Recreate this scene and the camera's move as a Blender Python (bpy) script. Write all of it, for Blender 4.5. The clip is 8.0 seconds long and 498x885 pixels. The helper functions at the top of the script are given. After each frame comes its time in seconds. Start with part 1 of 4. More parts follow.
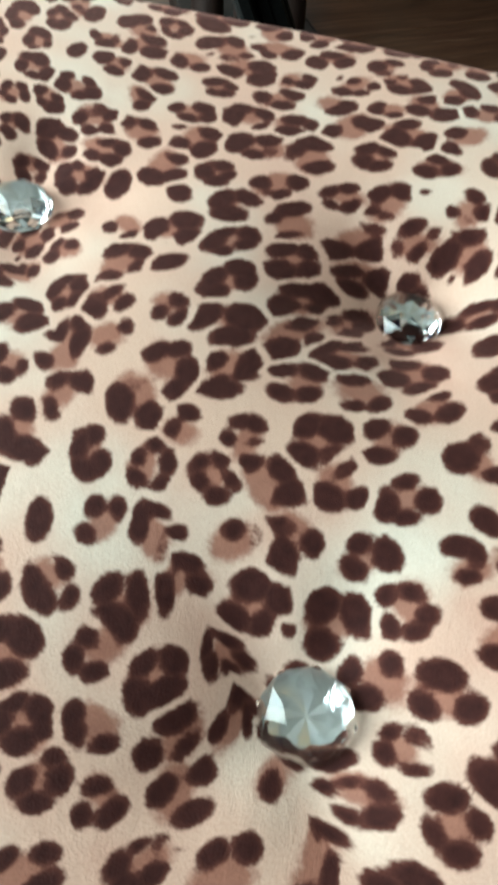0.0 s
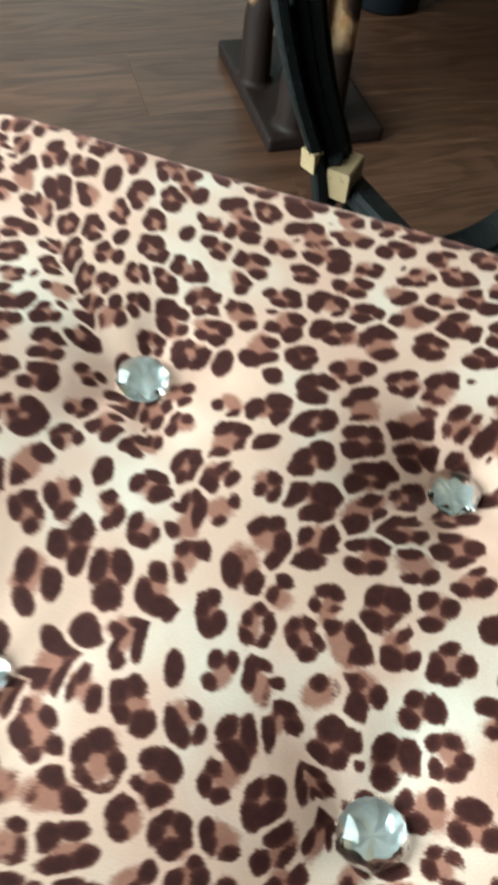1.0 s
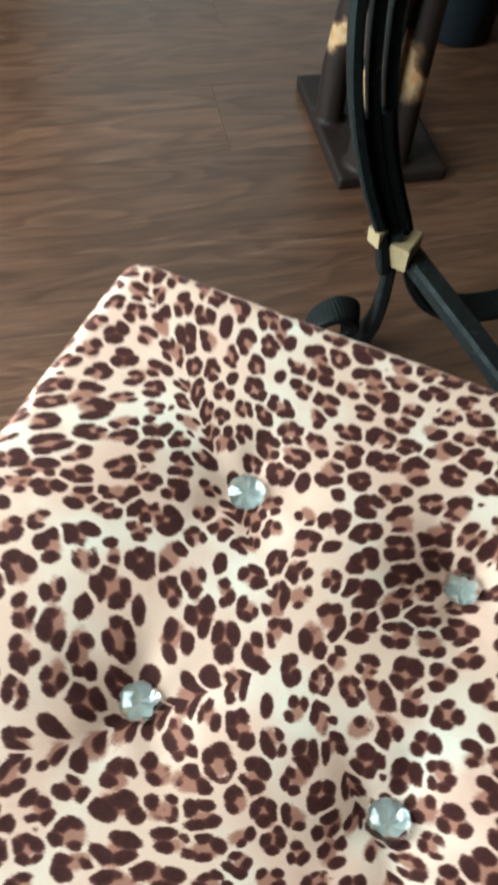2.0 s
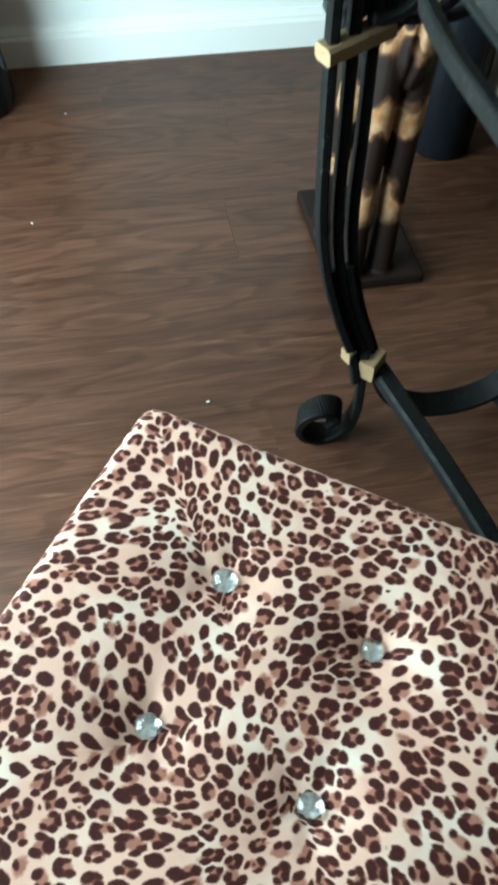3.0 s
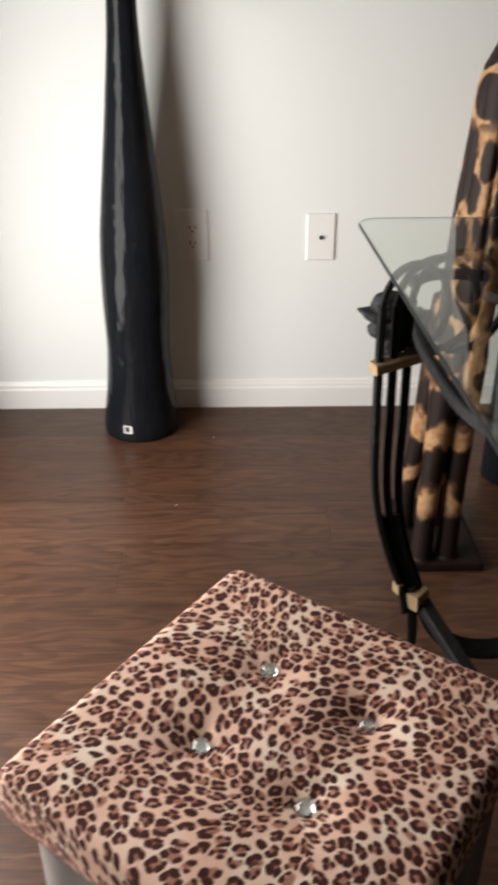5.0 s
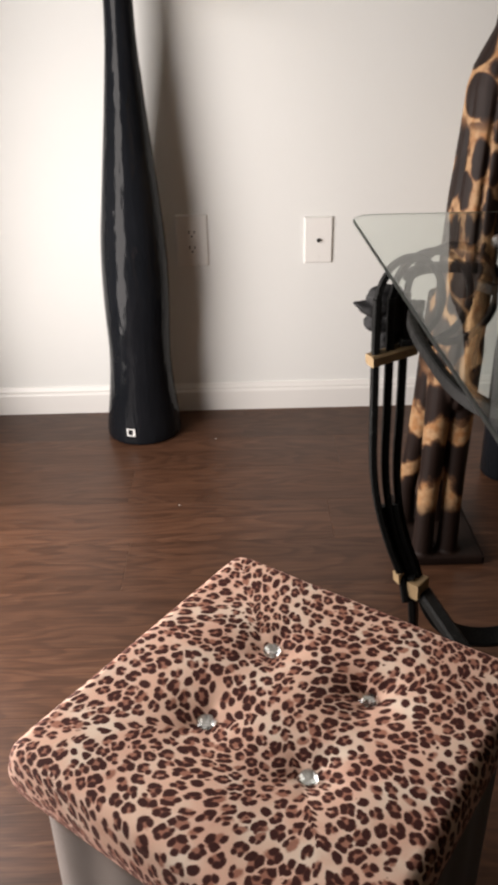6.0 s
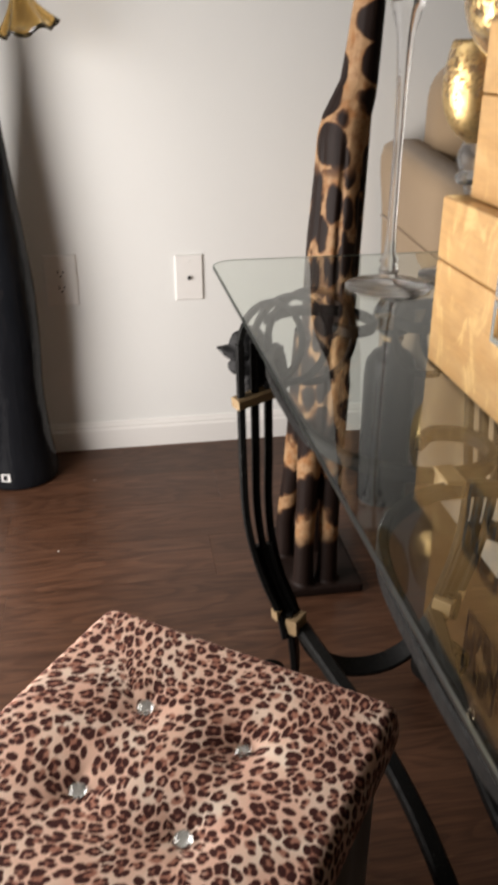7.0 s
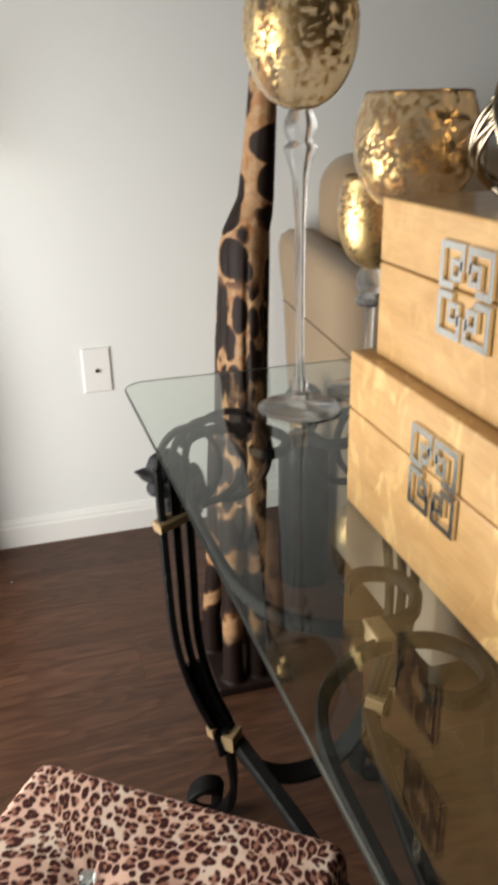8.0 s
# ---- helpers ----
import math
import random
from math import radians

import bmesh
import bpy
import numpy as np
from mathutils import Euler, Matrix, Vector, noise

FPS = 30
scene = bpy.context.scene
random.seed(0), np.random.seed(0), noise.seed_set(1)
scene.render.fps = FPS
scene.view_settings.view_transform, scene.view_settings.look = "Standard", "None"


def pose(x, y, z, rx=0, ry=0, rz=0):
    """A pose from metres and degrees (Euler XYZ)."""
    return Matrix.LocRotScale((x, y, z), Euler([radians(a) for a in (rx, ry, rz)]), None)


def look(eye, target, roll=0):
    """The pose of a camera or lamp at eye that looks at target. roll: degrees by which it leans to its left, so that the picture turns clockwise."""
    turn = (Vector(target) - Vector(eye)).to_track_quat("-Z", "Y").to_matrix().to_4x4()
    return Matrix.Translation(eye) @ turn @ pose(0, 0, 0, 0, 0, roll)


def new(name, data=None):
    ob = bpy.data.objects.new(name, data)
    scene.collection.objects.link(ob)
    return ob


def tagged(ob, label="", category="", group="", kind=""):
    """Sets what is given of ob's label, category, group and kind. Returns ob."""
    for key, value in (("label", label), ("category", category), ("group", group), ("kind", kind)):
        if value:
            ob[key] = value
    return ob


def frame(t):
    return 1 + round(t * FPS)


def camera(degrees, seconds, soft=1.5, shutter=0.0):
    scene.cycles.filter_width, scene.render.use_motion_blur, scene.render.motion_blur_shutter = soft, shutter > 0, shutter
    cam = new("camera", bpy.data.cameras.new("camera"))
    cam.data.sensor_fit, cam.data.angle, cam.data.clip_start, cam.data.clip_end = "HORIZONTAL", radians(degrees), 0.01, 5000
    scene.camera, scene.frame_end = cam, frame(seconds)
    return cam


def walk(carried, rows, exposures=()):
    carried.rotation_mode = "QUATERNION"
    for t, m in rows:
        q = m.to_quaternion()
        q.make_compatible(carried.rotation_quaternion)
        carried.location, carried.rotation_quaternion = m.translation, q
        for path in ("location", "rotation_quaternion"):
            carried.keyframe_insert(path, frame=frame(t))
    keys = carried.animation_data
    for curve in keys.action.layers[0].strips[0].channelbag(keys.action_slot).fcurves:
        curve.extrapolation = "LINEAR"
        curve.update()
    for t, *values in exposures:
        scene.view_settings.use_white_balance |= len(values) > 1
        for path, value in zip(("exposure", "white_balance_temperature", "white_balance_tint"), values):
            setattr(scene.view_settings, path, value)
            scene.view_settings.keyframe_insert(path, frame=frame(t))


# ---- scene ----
cam = camera(34.6, 8.0, soft=3.8, shutter=0.5)
PATH = [
    (0, (0.072, 0.079, 0.526), (0.546, 1.17, -1.082), 5.2),
    (0.5, (0.071, 0.088, 0.554), (0.551, 1.18, -1.051), 6.2),
    (1, (0.048, 0.094, 0.595), (0.504, 1.186, -1.017), 7.7),
    (1.5, (0.027, 0.097, 0.66), (0.417, 1.135, -1.004), 8.0),
    (1.7, (0.022, 0.096, 0.679), (0.379, 1.122, -1.0), 7.3),
    (2.8, (0.033, 0.038, 0.874), (0.296, 1.169, -0.754), 2.6),
    (3, (0.036, 0.026, 0.898), (0.3, 1.164, -0.725), 2.6),
    (3.5, (0.029, -0.03, 0.964), (0.365, 1.218, -0.563), 2.9),
    (4, (0.02, -0.102, 0.963), (0.484, 1.343, -0.34), 4.0),
    (4.5, (0.065, -0.266, 0.977), (0.319, 1.448, -0.022), 2.0),
    (5, (0.056, -0.326, 0.968), (0.07, 1.432, 0.015), -0.3),
    (5.2, (0.053, -0.335, 0.966), (0.022, 1.424, 0.014), -1.4),
    (6.3, (0.068, -0.363, 0.956), (0.135, 1.412, 0.037), -1.2),
    (6.5, (0.08, -0.364, 0.959), (0.216, 1.41, 0.047), -0.9),
    (7, (0.09, -0.351, 0.981), (0.369, 1.426, 0.106), -0.2),
    (7.5, (0.085, -0.324, 1.024), (0.474, 1.462, 0.212), -0.4),
    (8, (0.089, -0.311, 1.074), (0.593, 1.464, 0.303), -1.3),
]
EXPOSURES = [(0.0, 0.25, 5800, -12), (1.5, 0.48, 5700, -13), (3.0, 0.38, 5450, -14), (4.1, 0.40, 5750, -3), (4.4, 0.02, 6250, 5), (5.0, -0.30, 7150, 14), (6.5, -0.36, 7450, 19), (8.0, -0.28, 7150, 12)]
walk(cam, [(t, look(eye, target, roll)) for t, eye, target, roll in PATH], EXPOSURES)

# ---- light ----
WALL_Y, WEST_X, EAST_X, SOUTH_Y, CEIL = 1.68, -0.70, 2.7, -2.5, 2.44
WIN_Y0, WIN_Y1, WIN_Z0, WIN_Z1 = -0.06, 1.35, 0.04, 2.02

world = bpy.data.worlds.new("sky")
scene.world = world
world.use_nodes = True
sky = world.node_tree.nodes.new("ShaderNodeTexSky")
sky.sky_type, sky.sun_disc = "NISHITA", False
sky.sun_elevation, sky.sun_rotation = radians(40), radians(120)
world.node_tree.links.new(sky.outputs[0], world.node_tree.nodes["Background"].inputs[0])
world.node_tree.nodes["Background"].inputs[1].default_value = 0.06

LIGHT_Y0, LIGHT_Y1, LIGHT_Z0, LIGHT_Z1 = 0.00, 1.29, 0.08, 1.08  # the bright part of the opening
lamp = bpy.data.lights.new("window_light", "AREA")
lamp.shape, lamp.size, lamp.size_y = "RECTANGLE", LIGHT_Z1 - LIGHT_Z0, LIGHT_Y1 - LIGHT_Y0
lamp.energy, lamp.color = 54.0, (0.93, 0.97, 1.0)
window_light = new("window_light", lamp)
LIGHT_AT = Vector((WEST_X - 0.06, (LIGHT_Y0 + LIGHT_Y1) / 2, (LIGHT_Z0 + LIGHT_Z1) / 2))
window_light.matrix_world = look(LIGHT_AT, LIGHT_AT + Vector((2.8, 0.0, -0.45)))


# ---- materials ----
def material(name, color=(0.5, 0.5, 0.5), rough=0.5, metal=0.0):
    m = bpy.data.materials.new(name)
    m.use_nodes = True
    b = m.node_tree.nodes["Principled BSDF"]
    b.inputs["Base Color"].default_value = (*color, 1)
    b.inputs["Roughness"].default_value = rough
    b.inputs["Metallic"].default_value = metal
    return m


class Graph:
    """Short hand for node trees."""

    def __init__(self, m):
        self.tree, self.bsdf = m.node_tree, m.node_tree.nodes["Principled BSDF"]
        self.out = m.node_tree.nodes["Material Output"]

    def put(self, socket, value):
        if hasattr(value, "is_output"):
            self.tree.links.new(value, socket)
        elif isinstance(value, tuple) and len(value) == 3 and socket.type == "RGBA":
            socket.default_value = (*value, 1)
        else:
            socket.default_value = value

    def node(self, kind, out=0, **values):
        n = self.tree.nodes.new(kind)
        for key, value in values.items():
            self.put(n.inputs[key.replace("_", " ")], value)
        return n.outputs[out]

    def math(self, op, a, b=0.0, c=0.0):
        n = self.tree.nodes.new("ShaderNodeMath")
        n.operation = op
        for i, v in enumerate((a, b, c)):
            self.put(n.inputs[i], v)
        return n.outputs[0]

    def vmath(self, op, a, b=(0.0, 0.0, 0.0)):
        n = self.tree.nodes.new("ShaderNodeVectorMath")
        n.operation = op
        self.put(n.inputs[0], a)
        self.put(n.inputs[1], b)
        return n.outputs[0]

    def scale(self, a, factor):
        n = self.tree.nodes.new("ShaderNodeVectorMath")
        n.operation = "SCALE"
        self.put(n.inputs[0], a)
        self.put(n.inputs[3], factor)
        return n.outputs[0]

    def coords(self, out="Object"):
        return self.tree.nodes.new("ShaderNodeTexCoord").outputs[out]

    def noise(self, vector, size, detail=3.0, rough=0.5, distortion=0.0, color=False):
        n = self.tree.nodes.new("ShaderNodeTexNoise")
        self.put(n.inputs["Vector"], vector)
        n.inputs["Scale"].default_value, n.inputs["Detail"].default_value = size, detail
        n.inputs["Roughness"].default_value, n.inputs["Distortion"].default_value = rough, distortion
        return n.outputs[1 if color else 0]

    def voronoi(self, vector, size, dims="2D", feature="F1", jitter=1.0):
        n = self.tree.nodes.new("ShaderNodeTexVoronoi")
        n.voronoi_dimensions, n.feature = dims, feature
        self.put(n.inputs["Vector"], vector)
        n.inputs["Scale"].default_value, n.inputs["Randomness"].default_value = size, jitter
        return n.outputs

    def ramp(self, fac, *stops):
        n = self.tree.nodes.new("ShaderNodeValToRGB")
        e = n.color_ramp.elements
        while len(e) < len(stops):
            e.new(0.5)
        for el, (at, col) in zip(e, stops):
            el.position = at
            el.color = (*col, 1) if isinstance(col, tuple) else (col, col, col, 1)
        self.put(n.inputs[0], fac)
        return n.outputs[0]

    def mix(self, fac, a, b, mode="MIX"):
        n = self.tree.nodes.new("ShaderNodeMix")
        n.data_type, n.blend_type = "RGBA", mode
        self.put(n.inputs[0], fac)
        self.put(n.inputs[6], a)
        self.put(n.inputs[7], b)
        return n.outputs[2]

    def step(self, v, lo, hi):
        n = self.tree.nodes.new("ShaderNodeMapRange")
        n.interpolation_type = "SMOOTHSTEP"
        for i, q in enumerate((v, lo, hi, 0.0, 1.0)):
            self.put(n.inputs[i], q)
        return n.outputs[0]

    def bump(self, height, strength=0.2, distance=0.002):
        n = self.tree.nodes.new("ShaderNodeBump")
        n.inputs["Strength"].default_value, n.inputs["Distance"].default_value = strength, distance
        self.put(n.inputs["Height"], height)
        self.tree.links.new(n.outputs[0], self.bsdf.inputs["Normal"])

    def set(self, **values):
        for key, value in values.items():
            self.put(self.bsdf.inputs[key.replace("_", " ")], value)


def leopard_velvet():
    m = material("leopard_velvet", rough=0.75)
    g = Graph(m)
    uv = g.coords("UV")
    def field(name):
        n = g.tree.nodes.new("ShaderNodeAttribute")
        n.attribute_name = name
        return n.outputs["Fac"]
    hair = g.noise(g.vmath("MULTIPLY", uv, (700.0, 1500.0, 1.0)), 1.0, 3.0, 0.6)
    fuzz = g.math("ADD", g.math("MULTIPLY", g.noise(uv, 520.0, 3.0, 0.6), 1.1), g.math("MULTIPLY", hair, 1.3))
    fuzz = g.math("SUBTRACT", g.math("ADD", fuzz, g.math("MULTIPLY", g.noise(uv, 190.0, 2.0), 1.8)), 2.1)
    dark = g.step(g.math("ADD", field("spot"), fuzz), 0.72, -0.30)
    heart = g.step(g.math("ADD", field("heart"), g.math("MULTIPLY", fuzz, 1.9)), 1.6, -1.5)
    cream = g.mix(g.noise(uv, 14.0, 3.0), (0.68, 0.475, 0.355), (0.61, 0.335, 0.260))
    cream = g.mix(g.step(g.noise(uv, 22.0, 2.0), 0.42, 0.75), cream, (0.70, 0.575, 0.465))
    blush = g.step(g.noise(uv, 33.0, 3.0, 0.6), 0.54, 0.74)
    cream = g.mix(g.math("MULTIPLY", blush, 0.32), cream, (0.48, 0.235, 0.168))
    tan = g.mix(g.noise(uv, 160.0, 2.0), (0.20, 0.070, 0.046), (0.33, 0.135, 0.088))
    ground = g.mix(g.math("MULTIPLY", heart, 0.90), cream, tan)
    ink = g.mix(g.noise(uv, 420.0, 2.0), (0.019, 0.0054, 0.0046), (0.058, 0.0165, 0.0130))
    ink = g.mix(g.step(g.math("ADD", field("spot"), fuzz), -1.5, 0.9), ink, (0.125, 0.040, 0.028))
    pile = g.noise(uv, 1800.0, 3.0, 0.7)
    color = g.mix(dark, ground, ink)
    color = g.mix(0.16, color, g.ramp(pile, (0.3, 0.25), (0.7, 0.95)), "OVERLAY")
    g.set(Base_Color=color, Sheen_Weight=0.32, Sheen_Roughness=0.35, Sheen_Tint=(1.0, 0.50, 0.42), Specular_IOR_Level=0.12)
    g.bump(g.math("ADD", pile, g.noise(uv, 300.0, 2.0)), 0.35, 0.0006)
    return m


def floor_wood():
    m = material("dark_laminate", rough=0.36)
    g = Graph(m)
    shift = g.scale(g.node("ShaderNodeCombineXYZ", X=g.node("ShaderNodeObjectInfo", 5), Y=g.node("ShaderNodeObjectInfo", 5)), 13.7)
    p = g.vmath("ADD", g.coords(), shift)
    bend = g.scale(g.vmath("SUBTRACT", g.noise(g.vmath("MULTIPLY", p, (2.2, 8.0, 1.0)), 1.0, 3.0, color=True), (0.5, 0.5, 0.5)), 0.05)
    q = g.vmath("ADD", p, bend)
    rings = g.noise(g.vmath("MULTIPLY", q, (2.3, 13.0, 1.0)), 1.0, 2.0, 0.45)
    grain = g.math("FRACT", g.math("MULTIPLY", rings, 11.0))
    grain = g.math("MULTIPLY", g.step(grain, 0.0, 0.75), g.step(grain, 1.0, 0.82))
    pores = g.noise(g.vmath("MULTIPLY", p, (12.0, 330.0, 1.0)), 1.0, 3.0, 0.65)
    tone = g.noise(g.vmath("MULTIPLY", p, (1.2, 9.0, 1.0)), 1.0, 4.0, 0.6)
    color = g.ramp(grain, (0.0, (0.089, 0.0405, 0.0228)), (0.5, (0.081, 0.0365, 0.0205)), (1.0, (0.063, 0.0278, 0.0156)))
    color = g.mix(g.ramp(tone, (0.3, 0.0), (0.75, 0.38)), color, (0.030, 0.0145, 0.009))
    color = g.mix(0.35, color, g.ramp(pores, (0.35, 0.2), (0.6, 0.75)), "OVERLAY")
    streak = g.noise(g.vmath("MULTIPLY", q, (0.9, 46.0, 1.0)), 1.0, 3.0, 0.55)
    color = g.mix(0.38, color, g.ramp(streak, (0.32, 0.25), (0.68, 0.75)), "OVERLAY")
    color = g.mix(0.5, color, g.ramp(g.node("ShaderNodeObjectInfo", 5), (0.0, 0.34), (1.0, 0.64)), "OVERLAY")
    fleck = g.step(g.noise(g.vmath("MULTIPLY", q, (7.0, 90.0, 1.0)), 1.0, 4.0, 0.65), 0.56, 0.74)
    color = g.mix(g.math("MULTIPLY", fleck, g.ramp(tone, (0.35, 0.75), (0.65, 0.25))), color, (0.150, 0.078, 0.048))
    g.set(Base_Color=color, Specular_IOR_Level=0.27, Roughness=g.ramp(g.noise(p, 6.0), (0.3, 0.30), (0.8, 0.44)))
    g.bump(g.math("ADD", pores, g.math("MULTIPLY", grain, 0.5)), 0.12, 0.0006)
    return m


def wall_paint():
    m = material("white_wall_paint", rough=0.62)
    g = Graph(m)
    p = g.coords()
    g.set(Base_Color=g.ramp(g.noise(p, 1.3, 4.0), (0.3, (0.775, 0.785, 0.762)), (0.7, (0.82, 0.83, 0.807))))
    g.bump(g.math("ADD", g.noise(p, 130.0, 3.0), g.noise(p, 38.0, 2.0)), 0.16, 0.0012)
    return m


def iron():
    m = material("black_iron", rough=0.42, metal=0.0)
    g = Graph(m)
    p = g.coords()
    worn = g.math("MULTIPLY", g.step(g.noise(p, 240.0, 4.0, 0.7), 0.56, 0.72), g.step(g.noise(p, 26.0, 2.0), 0.42, 0.62))
    g.set(Base_Color=g.mix(worn, g.mix(g.noise(p, 60.0), (0.004, 0.004, 0.004), (0.009, 0.009, 0.0085)), (0.038, 0.041, 0.038)),
          Specular_IOR_Level=0.09, Roughness=g.ramp(g.noise(p, 90.0), (0.3, 0.42), (0.7, 0.64)))
    g.bump(g.noise(p, 260.0, 4.0), 0.4, 0.0009)
    return m


def gilt():
    m = material("worn_gold_paint", rough=0.5, metal=0.35)
    g = Graph(m)
    p = g.coords()
    g.set(Base_Color=g.mix(g.step(g.noise(p, 170.0, 4.0, 0.7), 0.60, 0.72), g.mix(g.noise(p, 50.0), (0.25, 0.165, 0.085), (0.37, 0.262, 0.145)), (0.07, 0.046, 0.027)))
    g.bump(g.noise(p, 220.0), 0.3, 0.0008)
    return m


def giraffe_wood():
    m = material("burnt_carved_wood", rough=0.6)
    g = Graph(m)
    p = g.coords()
    wander = g.scale(g.vmath("SUBTRACT", g.noise(p, 26.0, 3.0, color=True), (0.5, 0.5, 0.5)), 0.030)
    high = g.node("ShaderNodeSeparateXYZ", 2, Vector=p)
    q = g.vmath("ADD", g.vmath("MULTIPLY", p, (1.3, 1.0, 1.05)), g.scale(wander, 0.5))
    round_spots = g.voronoi(q, 15.0, "3D", "F1", 0.45)["Distance"]
    neck = g.step(round_spots, 0.54, 0.48)
    tall = g.voronoi(g.vmath("ADD", g.vmath("MULTIPLY", p, (2.2, 1.7, 1.0)), wander), 20.0, "3D", "F1", 0.85)["Distance"]
    flank = g.step(tall, 0.70, 0.56)
    ring = g.math("SINE", g.math("ADD", g.math("MULTIPLY", high, 44.0), g.math("MULTIPLY", g.noise(g.vmath("MULTIPLY", p, (14.0, 14.0, 9.0)), 1.0, 2.0), 9.0)))
    leg = g.step(g.math("ADD", ring, g.math("MULTIPLY", g.noise(p, 90.0, 3.0), 0.8)), -0.25, 0.50)
    mask = g.mix(g.step(high, 0.37, 0.41), leg, flank)
    mask = g.mix(g.step(high, 0.80, 0.83), mask, neck)
    mask = g.node("ShaderNodeRGBToBW", 0, Color=mask)
    grain = g.noise(g.vmath("MULTIPLY", p, (120.0, 120.0, 6.0)), 1.0, 3.0, 0.6)
    pale = g.mix(grain, (0.25, 0.138, 0.065), (0.39, 0.25, 0.14))
    pale = g.mix(g.step(g.noise(p, 55.0, 3.0), 0.45, 0.72), pale, (0.27, 0.125, 0.05))
    burnt = g.mix(grain, (0.006, 0.0034, 0.0028), (0.019, 0.0095, 0.0068))
    foot = g.step(g.math("ADD", high, g.math("MULTIPLY", g.noise(p, 30.0), 0.05)), 0.165, 0.135)
    scorch = g.step(g.math("ADD", mask, g.math("MULTIPLY", g.noise(p, 70.0, 4.0, 0.65), 0.9)), 0.32, 0.85)
    pale = g.mix(g.math("MULTIPLY", scorch, 0.85), pale, (0.13, 0.055, 0.024))
    color = g.mix(g.math("MAXIMUM", mask, foot), pale, burnt)
    g.set(Base_Color=color, Specular_IOR_Level=0.16)
    g.bump(g.math("ADD", grain, g.math("MULTIPLY", mask, -0.4)), 0.25, 0.0015)
    return m


def maple(name, burl):
    m = material(name, rough=0.36)
    g = Graph(m)
    p = g.coords()
    n = g.noise(g.vmath("MULTIPLY", p, (9.0, 9.0, 16.0)), 1.0, 4.0, 0.6, 1.2)
    fleck = g.step(g.noise(g.vmath("MULTIPLY", p, (34.0, 28.0, 15.0)), 1.0, 3.0, 0.55, 1.8), 0.50, 0.72)
    streak = g.noise(g.vmath("MULTIPLY", p, (30.0, 30.0, 300.0)), 1.0, 2.0)
    color = g.ramp(n, (0.25, (0.41, 0.215, 0.070)), (0.55, (0.49, 0.285, 0.110)), (0.8, (0.55, 0.345, 0.155)))
    color = g.mix(g.math("MULTIPLY", fleck, burl), color, (0.66, 0.43, 0.18))
    color = g.mix(0.18, color, g.ramp(streak, (0.3, 0.3), (0.7, 0.7)), "OVERLAY")
    g.set(Base_Color=color, Coat_Weight=0.35, Coat_Roughness=0.12, Roughness=0.36)
    g.bump(n, 0.04, 0.001)
    return m


def glass(name, color, rough=0.0):
    m = material(name, color, rough)
    g = Graph(m)
    g.set(Transmission_Weight=1.0, IOR=1.5)
    return m


def mercury_glass(name, cover):
    m = material(name, (0.93, 0.80, 0.62), 0.05)
    g = Graph(m)
    g.set(Transmission_Weight=0.95, IOR=1.10)
    p = g.coords()
    leaf = g.noise(p, 105.0, 6.0, 0.80)
    patchy = g.noise(p, 11.0, 2.0)
    mask = g.step(g.math("ADD", leaf, g.math("MULTIPLY", patchy, 0.55)), cover, cover + 0.05)
    foil = g.tree.nodes.new("ShaderNodeBsdfPrincipled")
    for key, value in (("Base Color", g.mix(g.noise(p, 160.0), (0.66, 0.43, 0.16), (0.86, 0.65, 0.33))), ("Metallic", 1.0), ("Roughness", 0.36)):
        g.put(foil.inputs[key], value)
    both = g.tree.nodes.new("ShaderNodeMixShader")
    g.put(both.inputs[0], mask)
    g.tree.links.new(g.bsdf.outputs[0], both.inputs[1])
    g.tree.links.new(foil.outputs[0], both.inputs[2])
    g.tree.links.new(both.outputs[0], g.out.inputs[0])
    return m


def cloth(name, a, b, weave=900.0):
    m = material(name, rough=0.9)
    g = Graph(m)
    p = g.coords()
    g.set(Base_Color=g.mix(g.noise(p, 7.0, 4.0), a, b), Sheen_Weight=0.25, Specular_IOR_Level=0.2)
    g.bump(g.math("ADD", g.noise(p, weave, 2.0), g.noise(p, 40.0, 3.0)), 0.3, 0.001)
    return m


def gloss_black(name, rough, shine, ripple):
    m = material(name, rough=rough)
    g = Graph(m)
    p = g.coords()
    g.set(Base_Color=g.mix(g.noise(p, 9.0), (0.005, 0.006, 0.0075), (0.011, 0.012, 0.0145)), Specular_IOR_Level=shine,
          Roughness=g.ramp(g.noise(g.vmath("MULTIPLY", p, (60.0, 60.0, 7.0)), 1.0, 3.0), (0.3, rough * 0.75), (0.75, rough * 1.5)))
    g.bump(g.math("ADD", g.noise(g.vmath("MULTIPLY", p, (34.0, 34.0, 9.0)), 1.0, 2.0), g.math("MULTIPLY", g.noise(g.vmath("MULTIPLY", p, (60.0, 60.0, 26.0)), 1.0, 2.0), 0.5)), ripple, 0.003)
    return m


